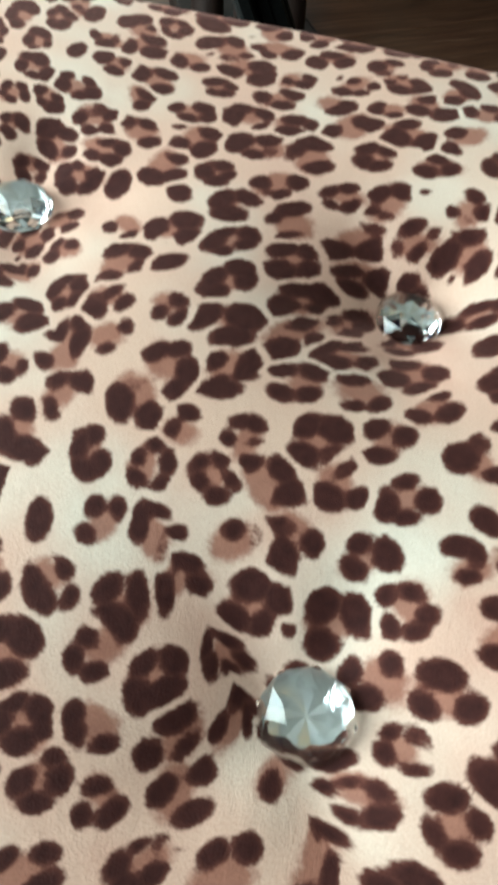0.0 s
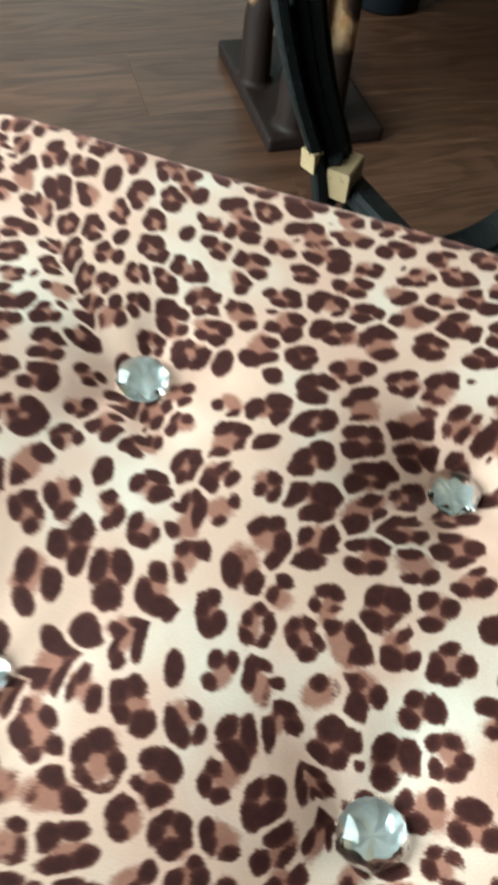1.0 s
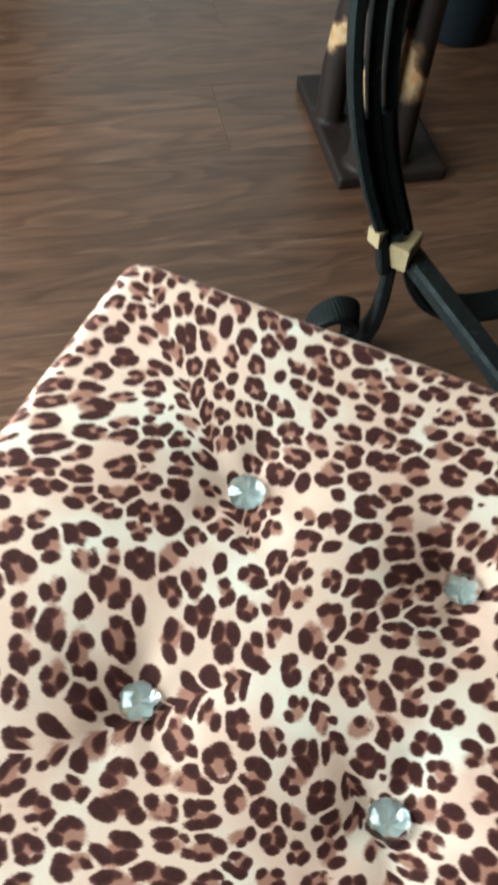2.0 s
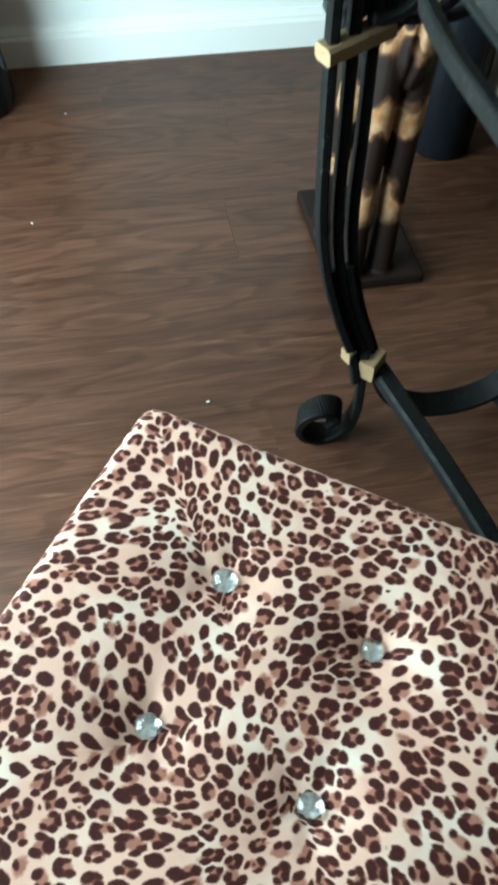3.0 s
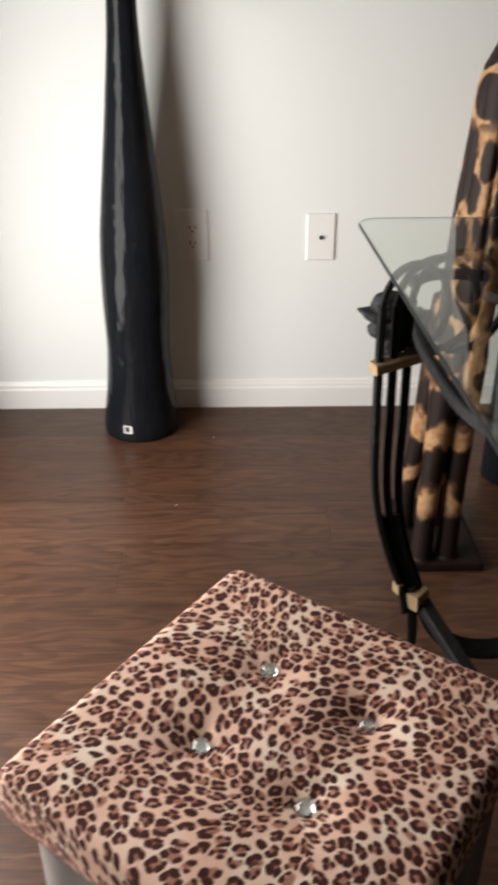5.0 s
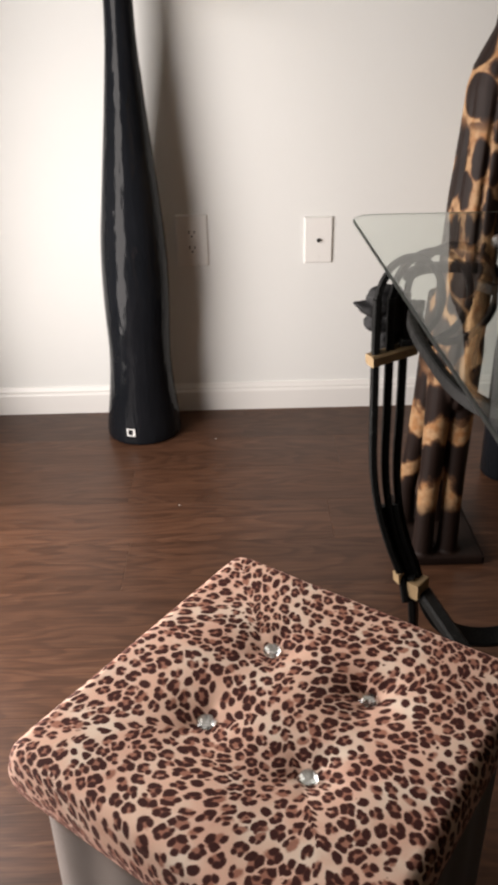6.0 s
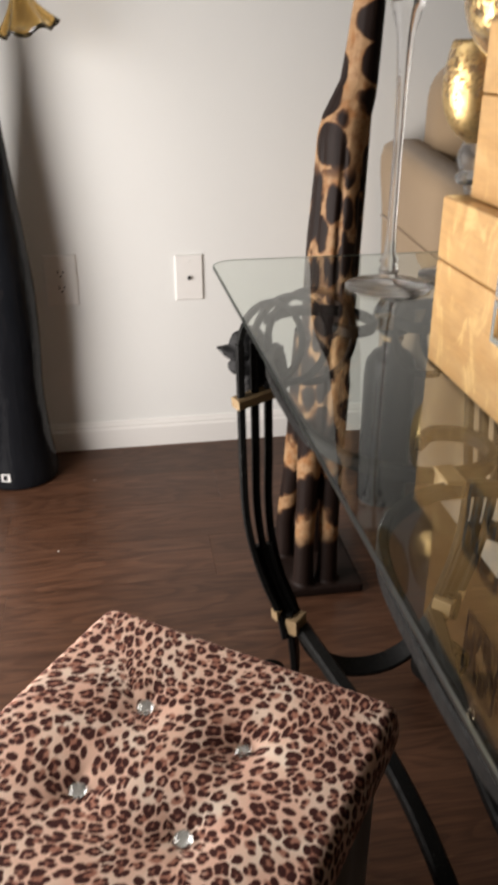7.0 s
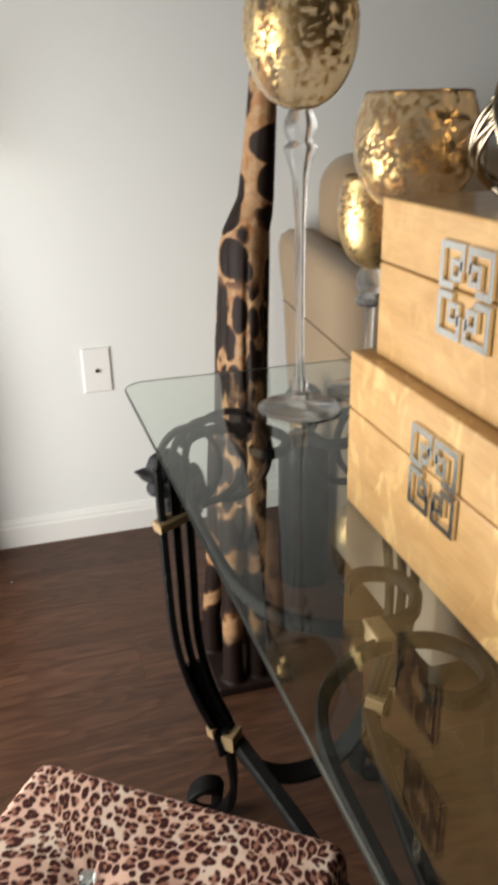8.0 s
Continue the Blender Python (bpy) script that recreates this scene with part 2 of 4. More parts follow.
LEOPARD, FLOOR, WALL, IRON, GILT = leopard_velvet(), floor_wood(), wall_paint(), iron(), gilt()
GIRAFFE, MAPLE, MAPLE_BURL = giraffe_wood(), maple("maple_veneer", 0.25), maple("burl_maple_veneer", 0.9)
GLASS, CLEAR, MERCURY = glass("green_tinted_glass", (0.88, 0.94, 0.90)), glass("clear_glass", (0.97, 0.97, 0.96)), mercury_glass("gold_mercury_glass", 0.815)
MERCURY_FULL = mercury_glass("dense_gold_mercury_glass", 0.735)
TAUPE, TAN = cloth("taupe_fabric", (0.105, 0.066, 0.046), (0.14, 0.092, 0.066)), cloth("tan_upholstery", (0.265, 0.185, 0.112), (0.33, 0.235, 0.146))
VASE_BLACK, POT_BLACK = gloss_black("black_lacquer", 0.05, 0.12, 0.85), gloss_black("black_ceramic", 0.30, 0.09, 0.30)
GLASS.node_tree.nodes["Principled BSDF"].inputs["IOR"].default_value = 1.46
GLASS_EDGE = glass("ground_glass_edge", (0.20, 0.36, 0.30), 0.4)
GLASS_EDGE.node_tree.nodes["Principled BSDF"].inputs["IOR"].default_value = 1.25
STEM_GLASS = glass("pressed_glass", (0.985, 0.985, 0.98), 0.16)
STEM_GLASS.node_tree.nodes["Principled BSDF"].inputs["Transmission Weight"].default_value = 0.93
STEM_GLASS.node_tree.nodes["Principled BSDF"].inputs["IOR"].default_value = 1.22
TRIM = material("white_gloss_trim", (0.80, 0.79, 0.76), 0.35)
PLASTIC = material("white_plastic", (0.82, 0.81, 0.78), 0.32)
SLOT = material("dark_slot", (0.02, 0.02, 0.02), 0.6)
NICKEL = material("brushed_nickel", (0.74, 0.74, 0.73), 0.16, 1.0)
MIRROR_FOIL = material("silver_foil", (0.92, 0.94, 0.92), 0.24, 0.65)
BRASS_WIRE = material("antique_silver_wire", (0.50, 0.42, 0.30), 0.22, 1.0)
# The ceiling is out of view; its grey holds down the room's fill light.
CEILING = material("ceiling_paint", (0.45, 0.43, 0.40), 0.8)
# Colour of the unseen walls, set dark so they bounce little light.
FAR_DARK = material("bounce_cutting_wall", (0.15, 0.125, 0.10), 0.7)
GOLD_GLASS = glass("amber_glass", (0.90, 0.70, 0.38), 0.16)
CAST = material("matt_black_casting", (0.004, 0.004, 0.0045), 0.8)
PAPER = material("paper_label", (0.75, 0.75, 0.73), 0.5)


# ---- builders ----
def part(name, bm, mat, parent=None, label="", smooth=False, bevel=0.0):
    """Links a bmesh as one mesh object under a thing."""
    bmesh.ops.recalc_face_normals(bm, faces=bm.faces)
    me = bpy.data.meshes.new(name)
    bm.to_mesh(me)
    bm.free()
    me.materials.append(mat)
    if smooth:
        me.shade_smooth()
    ob = new(name, me)
    ob.parent = parent
    if parent is not None and parent.parent is not None:
        ob.matrix_parent_inverse = Matrix.Identity(4)
    if bevel:
        mod = ob.modifiers.new("edge", "BEVEL")
        mod.width, mod.segments, mod.limit_method = bevel, 2, "ANGLE"
    if label:
        ob["label"] = label
    return ob


def thing(name, label, category, at=(0, 0, 0), turn=0.0, group="", kind=""):
    ob = new(name)
    ob.matrix_world = pose(*at, 0, 0, turn)
    return tagged(ob, label, category, group, kind)


def one_skin(ob, grain):
    """Melts overlapping lumps into a single carved or cast surface."""
    mod = ob.modifiers.new("skin", "REMESH")
    mod.mode, mod.voxel_size, mod.use_smooth_shade = "VOXEL", grain, True
    return ob


def add_box(bm, x0, x1, y0, y1, z0, z1):
    m = Matrix.LocRotScale(((x0 + x1) / 2, (y0 + y1) / 2, (z0 + z1) / 2), None, (abs(x1 - x0), abs(y1 - y0), abs(z1 - z0)))
    return bmesh.ops.create_cube(bm, size=1.0, matrix=m)["verts"]


def box(x0, x1, y0, y1, z0, z1, round_by=0.0, segments=2):
    bm = bmesh.new()
    add_box(bm, x0, x1, y0, y1, z0, z1)
    if round_by:
        bmesh.ops.bevel(bm, geom=bm.edges[:], offset=round_by, segments=segments, affect="EDGES", profile=0.5)
    return bm


def lathe(profile, steps=48, wobble=None):
    """A turned form from (radius, height) pairs; radius 0 closes it."""
    bm = bmesh.new()
    rings = []
    for r, z in profile:
        if r <= 1e-6:
            rings.append([bm.verts.new((0, 0, z))])
        else:
            ring = []
            for i in range(steps):
                a = 2 * math.pi * i / steps
                rr = r * (wobble(a, z) if wobble else 1.0)
                ring.append(bm.verts.new((rr * math.cos(a), rr * math.sin(a), z)))
            rings.append(ring)
    for low, up in zip(rings, rings[1:]):
        for i in range(steps):
            j = (i + 1) % steps
            if len(low) == 1 and len(up) > 1:
                bm.faces.new((low[0], up[j], up[i]))
            elif len(up) == 1 and len(low) > 1:
                bm.faces.new((low[i], low[j], up[0]))
            elif len(low) > 1:
                bm.faces.new((low[i], low[j], up[j], up[i]))
    return bm


def smooth_path(points, per=8):
    """A Catmull-Rom curve through the points."""
    p = [Vector(q) for q in points]
    p = [2 * p[0] - p[1], *p, 2 * p[-1] - p[-2]]
    out = []
    for a, b, c, d in zip(p, p[1:], p[2:], p[3:]):
        for i in range(per):
            t = i / per
            out.append(0.5 * (2 * b + (c - a) * t + (2 * a - 5 * b + 4 * c - d) * t * t + (3 * b - a - 3 * c + d) * t**3))
    out.append(p[-2])
    return out


def strap(points, wide, width, thick, bm=None, soft=0.18, closed=False):
    """A bar of oblong section with eased corners, swept along points; wide: the direction of its width."""
    bm = bm or bmesh.new()
    wide = Vector(wide).normalized()
    n, rings = len(points), []
    e = soft * min(width, thick)
    w, h = width / 2, thick / 2
    section = [(w - e, -h), (w, -h + e), (w, h - e), (w - e, h), (-w + e, h), (-w, h - e), (-w, -h + e), (-w + e, -h)]
    for i, p in enumerate(points):
        a = points[(i - 1) % n] if closed else points[max(i - 1, 0)]
        b = points[(i + 1) % n] if closed else points[min(i + 1, n - 1)]
        along = (Vector(b) - Vector(a)).normalized()
        side = along.cross(wide).normalized()
        up = side.cross(along).normalized()
        rings.append([bm.verts.new(Vector(p) + up * u + side * v) for u, v in section])
    pairs = list(zip(rings, rings[1:])) + ([(rings[-1], rings[0])] if closed else [])
    for r0, r1 in pairs:
        for i in range(8):
            bm.faces.new((r0[i], r0[(i + 1) % 8], r1[(i + 1) % 8], r1[i]))
    if not closed:
        bm.faces.new(rings[0])
        bm.faces.new(rings[-1][::-1])
    return bm


def tube(points, radius, bm=None, sides=8, closed=False):
    """A round wire along points; radius: a number, or one for each point."""
    bm = bm or bmesh.new()
    n, rings, up = len(points), [], Vector((0.13, 0.2, 0.97))
    for i, p in enumerate(points):
        a = points[(i - 1) % n] if closed else points[max(i - 1, 0)]
        b = points[(i + 1) % n] if closed else points[min(i + 1, n - 1)]
        along = (Vector(b) - Vector(a)).normalized()
        up = (up - along * up.dot(along)).normalized()
        side = along.cross(up)
        r = radius[i] if isinstance(radius, (list, tuple)) else radius
        rings.append([bm.verts.new(Vector(p) + r * (math.cos(q) * up + math.sin(q) * side)) for q in (2 * math.pi * k / sides for k in range(sides))])
    pairs = list(zip(rings, rings[1:])) + ([(rings[-1], rings[0])] if closed else [])
    for r0, r1 in pairs:
        for i in range(sides):
            bm.faces.new((r0[i], r0[(i + 1) % sides], r1[(i + 1) % sides], r1[i]))
    if not closed:
        bm.faces.new(rings[0])
        bm.faces.new(rings[-1][::-1])
    return bm


def loft(bm, rings, sides=24, groove=0.0, count=5):
    """A closed form through elliptical rings (x, y, z, rx, ry)."""
    made = []
    for x, y, z, rx, ry in rings:
        ring = []
        for k in range(sides):
            a = 2 * math.pi * k / sides
            g = 1 - groove * max(0.0, math.cos(count * a)) ** 8 * (1.0 if z < 0.86 else 0.25)
            ring.append(bm.verts.new((x + rx * g * math.cos(a), y + ry * g * math.sin(a), z)))
        made.append(ring)
    for r0, r1 in zip(made, made[1:]):
        for i in range(sides):
            bm.faces.new((r0[i], r0[(i + 1) % sides], r1[(i + 1) % sides], r1[i]))
    bm.faces.new(made[0][::-1])
    bm.faces.new(made[-1])


# ---- the room ----
def structure(name, bm, mat, label, bevel=0.0):
    ob = part(name, bm, mat, None, bevel=bevel)
    return tagged(ob, label, name.split("_")[0], kind="structure")


T = 0.12
structure("wall_north", box(WEST_X - T, EAST_X + T, WALL_Y, WALL_Y + T, 0, CEIL), WALL, "white painted wall with a faint roller texture")
structure("wall_east", box(EAST_X, EAST_X + T, SOUTH_Y, WALL_Y, 0, CEIL), FAR_DARK, "unseen side wall, darkened to cut bounced light")
structure("wall_south", box(WEST_X - T, EAST_X + T, SOUTH_Y - T, SOUTH_Y, 0, CEIL), FAR_DARK, "unseen wall behind, darkened to cut bounced light")
west = bmesh.new()
add_box(west, WEST_X - T, WEST_X, SOUTH_Y, WIN_Y0, 0, CEIL)
add_box(west, WEST_X - T, WEST_X, WIN_Y1, WALL_Y, 0, CEIL)
add_box(west, WEST_X - T, WEST_X, WIN_Y0, WIN_Y1, 0, WIN_Z0)
add_box(west, WEST_X - T, WEST_X, WIN_Y0, WIN_Y1, WIN_Z1, CEIL)
structure("wall_west", west, WALL, "white painted wall with a window opening")
structure("ceiling", box(WEST_X - T, EAST_X + T, SOUTH_Y - T, WALL_Y + T, CEIL, CEIL + 0.1), CEILING, "plain unseen ceiling, greyed to weaken bounced light")

board = bmesh.new()
section = [(0, 0.0), (-0.013, 0.0), (-0.013, 0.054), (-0.0115, 0.058), (-0.009, 0.060), (-0.009, 0.066), (-0.006, 0.072), (-0.004, 0.077), (0, 0.077)]
ends = [[board.verts.new((x, WALL_Y + dy, z)) for dy, z in section] for x in (WEST_X, EAST_X)]
for i in range(len(section)):
    j = (i + 1) % len(section)
    board.faces.new((ends[0][i], ends[0][j], ends[1][j], ends[1][i]))
board.faces.new(ends[0])
board.faces.new(ends[1][::-1])
structure("baseboard", board, TRIM, "white moulded baseboard along the wall")


# ---- ottoman ----
OTTOMAN, OTTOMAN_TURN, HALF = (0.085, 0.187, 0.0), -36.0, 0.1795
TOP, DROP = 0.3936, 0.054
BUTTONS = [(0.0014 + sx * 0.0560, 0.0110 + sy * 0.0556) for sx in (-1, 1) for sy in (-1, 1)]


def leopard_print(u, v):
    """Signed distances, in millimetres, from the spots and from the tan hearts of scattered rosettes."""
    rnd = random.Random(21)
    rosettes, pitch, rows = [], 0.0156, 19
    for j in range(-rows, rows + 1):
        for i in range(-rows, rows + 1):
            x = (i + 0.5 * (j % 2)) * pitch + rnd.uniform(-0.19, 0.19) * pitch
            y = j * pitch * 0.87 + rnd.uniform(-0.18, 0.18) * pitch
            turn, grow = rnd.uniform(0, 6.283), rnd.uniform(0.74, 1.10)
            long, slim, axis = rnd.uniform(1.0, 1.28), rnd.uniform(0.80, 1.0), rnd.uniform(0, 3.14)
            if rnd.random() < 0.06:
                rosettes.append(([(x, y, turn, 0.0060 * grow, 0.0040 * grow)], None))
                continue
            count, blobs = rnd.choice((3, 3, 4, 4, 4, 5, 5)), []
            for k in range(count):
                if k and count > 3 and rnd.random() < 0.20:
                    continue
                a = turn + 6.283 * k / count + rnd.uniform(-0.25, 0.25)
                r = 0.0048 * grow * rnd.uniform(0.88, 1.12)
                dx, dy = r * math.cos(a - axis) * long, r * math.sin(a - axis) * slim
                size = grow * rnd.uniform(0.72, 1.16) * (1.10 if count < 4 else 0.98 if count < 5 else 0.86)
                blobs.append((x + dx * math.cos(axis) - dy * math.sin(axis), y + dx * math.sin(axis) + dy * math.cos(axis), a + 1.571 + rnd.uniform(-0.4, 0.4), 0.0045 * size, 0.0033 * size))
            rosettes.append((blobs, (x + rnd.uniform(-0.002, 0.002), y + rnd.uniform(-0.002, 0.002), axis, 0.0053 * grow * long, 0.0046 * grow * slim)))
    for _ in range(120):
        rosettes.append(([(rnd.uniform(-0.25, 0.25), rnd.uniform(-0.25, 0.25), rnd.uniform(0, 3.14), rnd.uniform(0.0015, 0.0028), rnd.uniform(0.0011, 0.0018))], None))

    def away(p0, q0, shape):
        x, y, turn, a, b = shape
        c, s = math.cos(turn), math.sin(turn)
        p, q = p0 - x, q0 - y
        return (np.sqrt(((p * c + q * s) / a) ** 2 + ((q * c - p * s) / b) ** 2) - 1) * 1000 * math.sqrt(a * b)

    order = np.argsort(u)
    us, vs = u[order], v[order]
    first, second, heart = np.full(len(u), 9.0), np.full(len(u), 9.0), np.full(len(u), 9.0)
    for blobs, core in rosettes:
        x, y = blobs[0][:2]
        lo, hi = np.searchsorted(us, (x - 0.021, x + 0.021))
        near = lo + np.flatnonzero(np.abs(vs[lo:hi] - y) < 0.021)
        if not len(near):
            continue
        p, q = us[near], vs[near]
        total = sum(np.exp(-np.clip(away(p, q, shape), -6, 20) / 0.30) for shape in blobs)
        d = -0.30 * np.log(total + 1e-20)
        second[near] = np.minimum(second[near], np.maximum(first[near], d))
        first[near] = np.minimum(first[near], d)
        if core:
            heart[near] = np.minimum(heart[near], away(p, q, core))
    spot = np.empty(len(u))
    spot[order] = np.maximum(first, 1.35 - (second - first) * 0.7)
    tan = np.empty(len(u))
    tan[order] = heart
    return spot, tan


DENTS = (0.0160, 0.0115, 0.0155, 0.0180)


def sag(x, y):
    """Height of the cushion's top over its rim: a soft hollow, four buttoned dents with faint pulls."""
    z = -0.0055 * np.exp(-((x * x + y * y) / 0.011)) + 0.0010 * np.sin(x * 41 + 1.2) * np.sin(y * 37 + 0.4)
    for n, (bx, by) in enumerate(BUTTONS):
        d, a = np.hypot(x - bx, y - by), np.arctan2(y - by, x - bx)
        z = z - DENTS[n] * np.exp(-((d / 0.031) ** 1.3))
        z = z + 0.0007 * np.cos(5 * a + 1.3 * n) * np.exp(-(((d - 0.022) / 0.012) ** 2))
    return z


def cushion():
    """The padded top as one sheet, folded over the rim and down the sides."""
    roll, step = 0.013, 0.0008
    flat = HALF - roll
    turn_end = flat + roll * math.pi / 2
    last = turn_end + DROP - roll
    half = int((last + 0.014) / step)
    line = np.arange(-half, half + 1) * step
    p, q = (a.ravel() for a in np.meshgrid(line, line))
    s = np.maximum(np.maximum(np.abs(p), np.abs(q)), 1e-9)
    bend = np.clip((s - flat) / roll, 0, math.pi / 2)
    down = np.clip(s - turn_end, 0, last - turn_end)
    h = np.minimum(s, flat) + roll * np.sin(bend) + 0.003 * np.sin(math.pi * down / (last - turn_end)) - np.clip(s - last, 0, 1)
    power = 5 + 24 * np.minimum(1.0, s / flat) ** 2
    u, v = p / s, q / s
    k = np.maximum(np.abs(u) ** power + np.abs(v) ** power, 1e-9) ** (-1 / power)
    x, y = u * k * h, v * k * h
    fade = np.clip((turn_end - s) / (turn_end - flat), 0, 1)
    z = TOP - roll * (1 - np.cos(bend)) - down + sag(x, y) * fade * fade * (3 - 2 * fade)
    n = 2 * half + 1
    first = (np.arange(n - 1)[:, None] * n + np.arange(n - 1)[None, :]).ravel()
    quads = np.stack((first, first + 1, first + n + 1, first + n), 1).astype(np.int32)
    me = bpy.data.meshes.new("cushion")
    me.vertices.add(n * n)
    me.vertices.foreach_set("co", np.stack((x, y, z), 1).astype(np.float32).ravel())
    me.loops.add(quads.size)
    me.loops.foreach_set("vertex_index", quads.ravel())
    me.polygons.add(len(quads))
    me.polygons.foreach_set("loop_start", np.arange(0, quads.size, 4, dtype=np.int32))
    me.uv_layers.new(name="UVMap").data.foreach_set("uv", np.stack((p, q), 1)[quads.ravel()].astype(np.float32).ravel())
    me.update(calc_edges=True)
    me.shade_smooth()
    me.materials.append(LEOPARD)
    return me, p, q


def gem(r, rise):
    """A round brilliant: a flat table, crown facets and a short girdle."""
    bm = bmesh.new()
    n = 8
    rows = []
    for k, (rad, z) in enumerate(((r * 0.94, 0.0), (r, rise * 0.22), (r * 0.80, rise * 0.66), (r * 0.46, rise))):
        off = 0.5 * (k % 2)
        rows.append([bm.verts.new((rad * math.cos(2 * math.pi * (i + off) / n), rad * math.sin(2 * math.pi * (i + off) / n), z)) for i in range(n)])
    for k, (a, b) in enumerate(zip(rows, rows[1:])):
        for i in range(n):
            j = (i + 1) % n
            if k % 2 == 0:
                bm.faces.new((a[i], a[j], b[i]))
                bm.faces.new((a[j], b[j], b[i]))
            else:
                bm.faces.new((a[i], a[j], b[j]))
                bm.faces.new((a[i], b[j], b[i]))
    bm.faces.new(rows[0][::-1])
    bm.faces.new(rows[-1])
    return bm


def star_foil(r, n=12):
    """A silvered dish folded into a star, seen through the crystal."""
    bm = bmesh.new()
    rows = []
    for rad, high, low, off in ((r, 0.0021, 0.0021, 0.0), (r * 0.80, 0.0019, 0.0013, 0.5), (r * 0.42, 0.0017, 0.0012, 0.0)):
        rows.append([bm.verts.new((rad * math.cos(2 * math.pi * (i + off) / n), rad * math.sin(2 * math.pi * (i + off) / n), high if i % 2 else low)) for i in range(n)])
    hub = bm.verts.new((0, 0, 0.0013))
    base = [bm.verts.new((v.co.x * 0.97, v.co.y * 0.97, -0.0010)) for v in rows[0]]
    for a, b in ((base, rows[0]), (rows[0], rows[1]), (rows[1], rows[2])):
        for i in range(n):
            j = (i + 1) % n
            bm.faces.new((a[i], a[j], b[i]))
            bm.faces.new((a[j], b[j], b[i]))
    for i in range(n):
        bm.faces.new((rows[2][i], rows[2][(i + 1) % n], hub))
    bm.faces.new(base[::-1])
    return bm


def build_ottoman():
    ott = thing("ottoman", "square ottoman with tufted leopard-print velvet top and crystal buttons", "ottoman", OTTOMAN, OTTOMAN_TURN)
    sheet, u, v = cushion()
    pad = new("cushion", sheet)
    pad.parent = ott
    pad["label"] = "leopard-print velvet tufted cushion"
    warp = 0.0060
    u2 = u + warp * np.sin(v * 38 + 1.0) + warp * 0.7 * np.sin(u * 27 + v * 21)
    v2 = v + warp * np.sin(u * 33 + 2.2) + warp * 0.7 * np.sin(u * 19 - v * 30 + 0.7)
    for bx, by in BUTTONS:  # cloth drawn in towards each button
        d = np.hypot(u - bx, v - by) + 1e-6
        pull = (np.sqrt(d * d + 0.0045**2) / d - 1) * np.exp(-((d / 0.040) ** 2))
        u2, v2 = u2 + (u - bx) * np.minimum(pull, 1.5), v2 + (v - by) * np.minimum(pull, 1.5)
    for cx, cy, wide in ((-0.095, 0.105, 0.035), (0.020, -0.085, 0.040)):  # patches where the print runs small
        lens = 0.24 * np.exp(-(((u - cx) ** 2 + (v - cy) ** 2) / wide**2))
        u2, v2 = u2 + (u - cx) * lens, v2 + (v - cy) * lens
    for name, values in zip(("spot", "heart"), leopard_print(u2, v2)):
        pad.data.attributes.new(name, "FLOAT", "POINT").data.foreach_set("value", values.astype(np.float32))
    body = bmesh.new()
    h, n, levels = HALF - 0.012, 200, 10
    rings = []
    for k in range(levels + 1):
        z = 0.012 + (TOP - DROP - 0.012) * k / levels
        ring = []
        for i in range(n):
            side, f = divmod(i * 4 / n, 1)
            f = 2 * f - 1
            u, v = [(1, f), (-f, 1), (-1, -f), (f, -1)][int(side)]
            q = (abs(u) ** 16 + abs(v) ** 16) ** (-1 / 16)
            fold = 1 + 0.010 * math.sin(i * 2 * math.pi / 11 + 0.8 * noise.noise((i * 0.1, k * 0.2, 0))) * (0.5 + 0.5 * k / levels)
            ring.append(body.verts.new((u * q * h * fold, v * q * h * fold, z)))
        rings.append(ring)
    for r0, r1 in zip(rings, rings[1:]):
        for i in range(n):
            body.faces.new((r0[i], r0[(i + 1) % n], r1[(i + 1) % n], r1[i]))
    body.faces.new(rings[0][::-1])
    body.faces.new(rings[-1])
    part("body", body, TAUPE, ott, "taupe gathered fabric skirt", smooth=True)
    for sx in (-1, 1):
        for sy in (-1, 1):
            part("foot", box(sx * 0.125 - 0.015, sx * 0.125 + 0.015, sy * 0.125 - 0.015, sy * 0.125 + 0.015, 0, 0.013, 0.003), SLOT, ott)
    for k, (bx, by) in enumerate(BUTTONS):
        tilt = Matrix.Translation((bx, by, TOP + float(sag(bx, by)) + 0.0004)) @ Euler((0.10 * math.sin(k * 2.1), 0.10 * math.cos(k * 1.7), k)).to_matrix().to_4x4()
        backing = star_foil(0.0093)
        backing.transform(tilt)
        crystal = gem(0.0096, 0.0058)
        crystal.transform(tilt @ Matrix.Translation((0, 0, 0.0022)))
        button = part("button", backing, MIRROR_FOIL, ott, "silver-foiled crystal button")
        part("crystal", crystal, CLEAR, button, "clear faceted crystal")


build_ottoman()

# ---- console table ----
CX, CY = 0.4275, 0.200
GX0, GX1, GY0, GY1, GTOP, GTHICK = 0.2130, 0.6390, -0.388, 0.788, 0.715, 0.0055
SKEW = 0.0145  # the loose top lies slightly turned on its frame


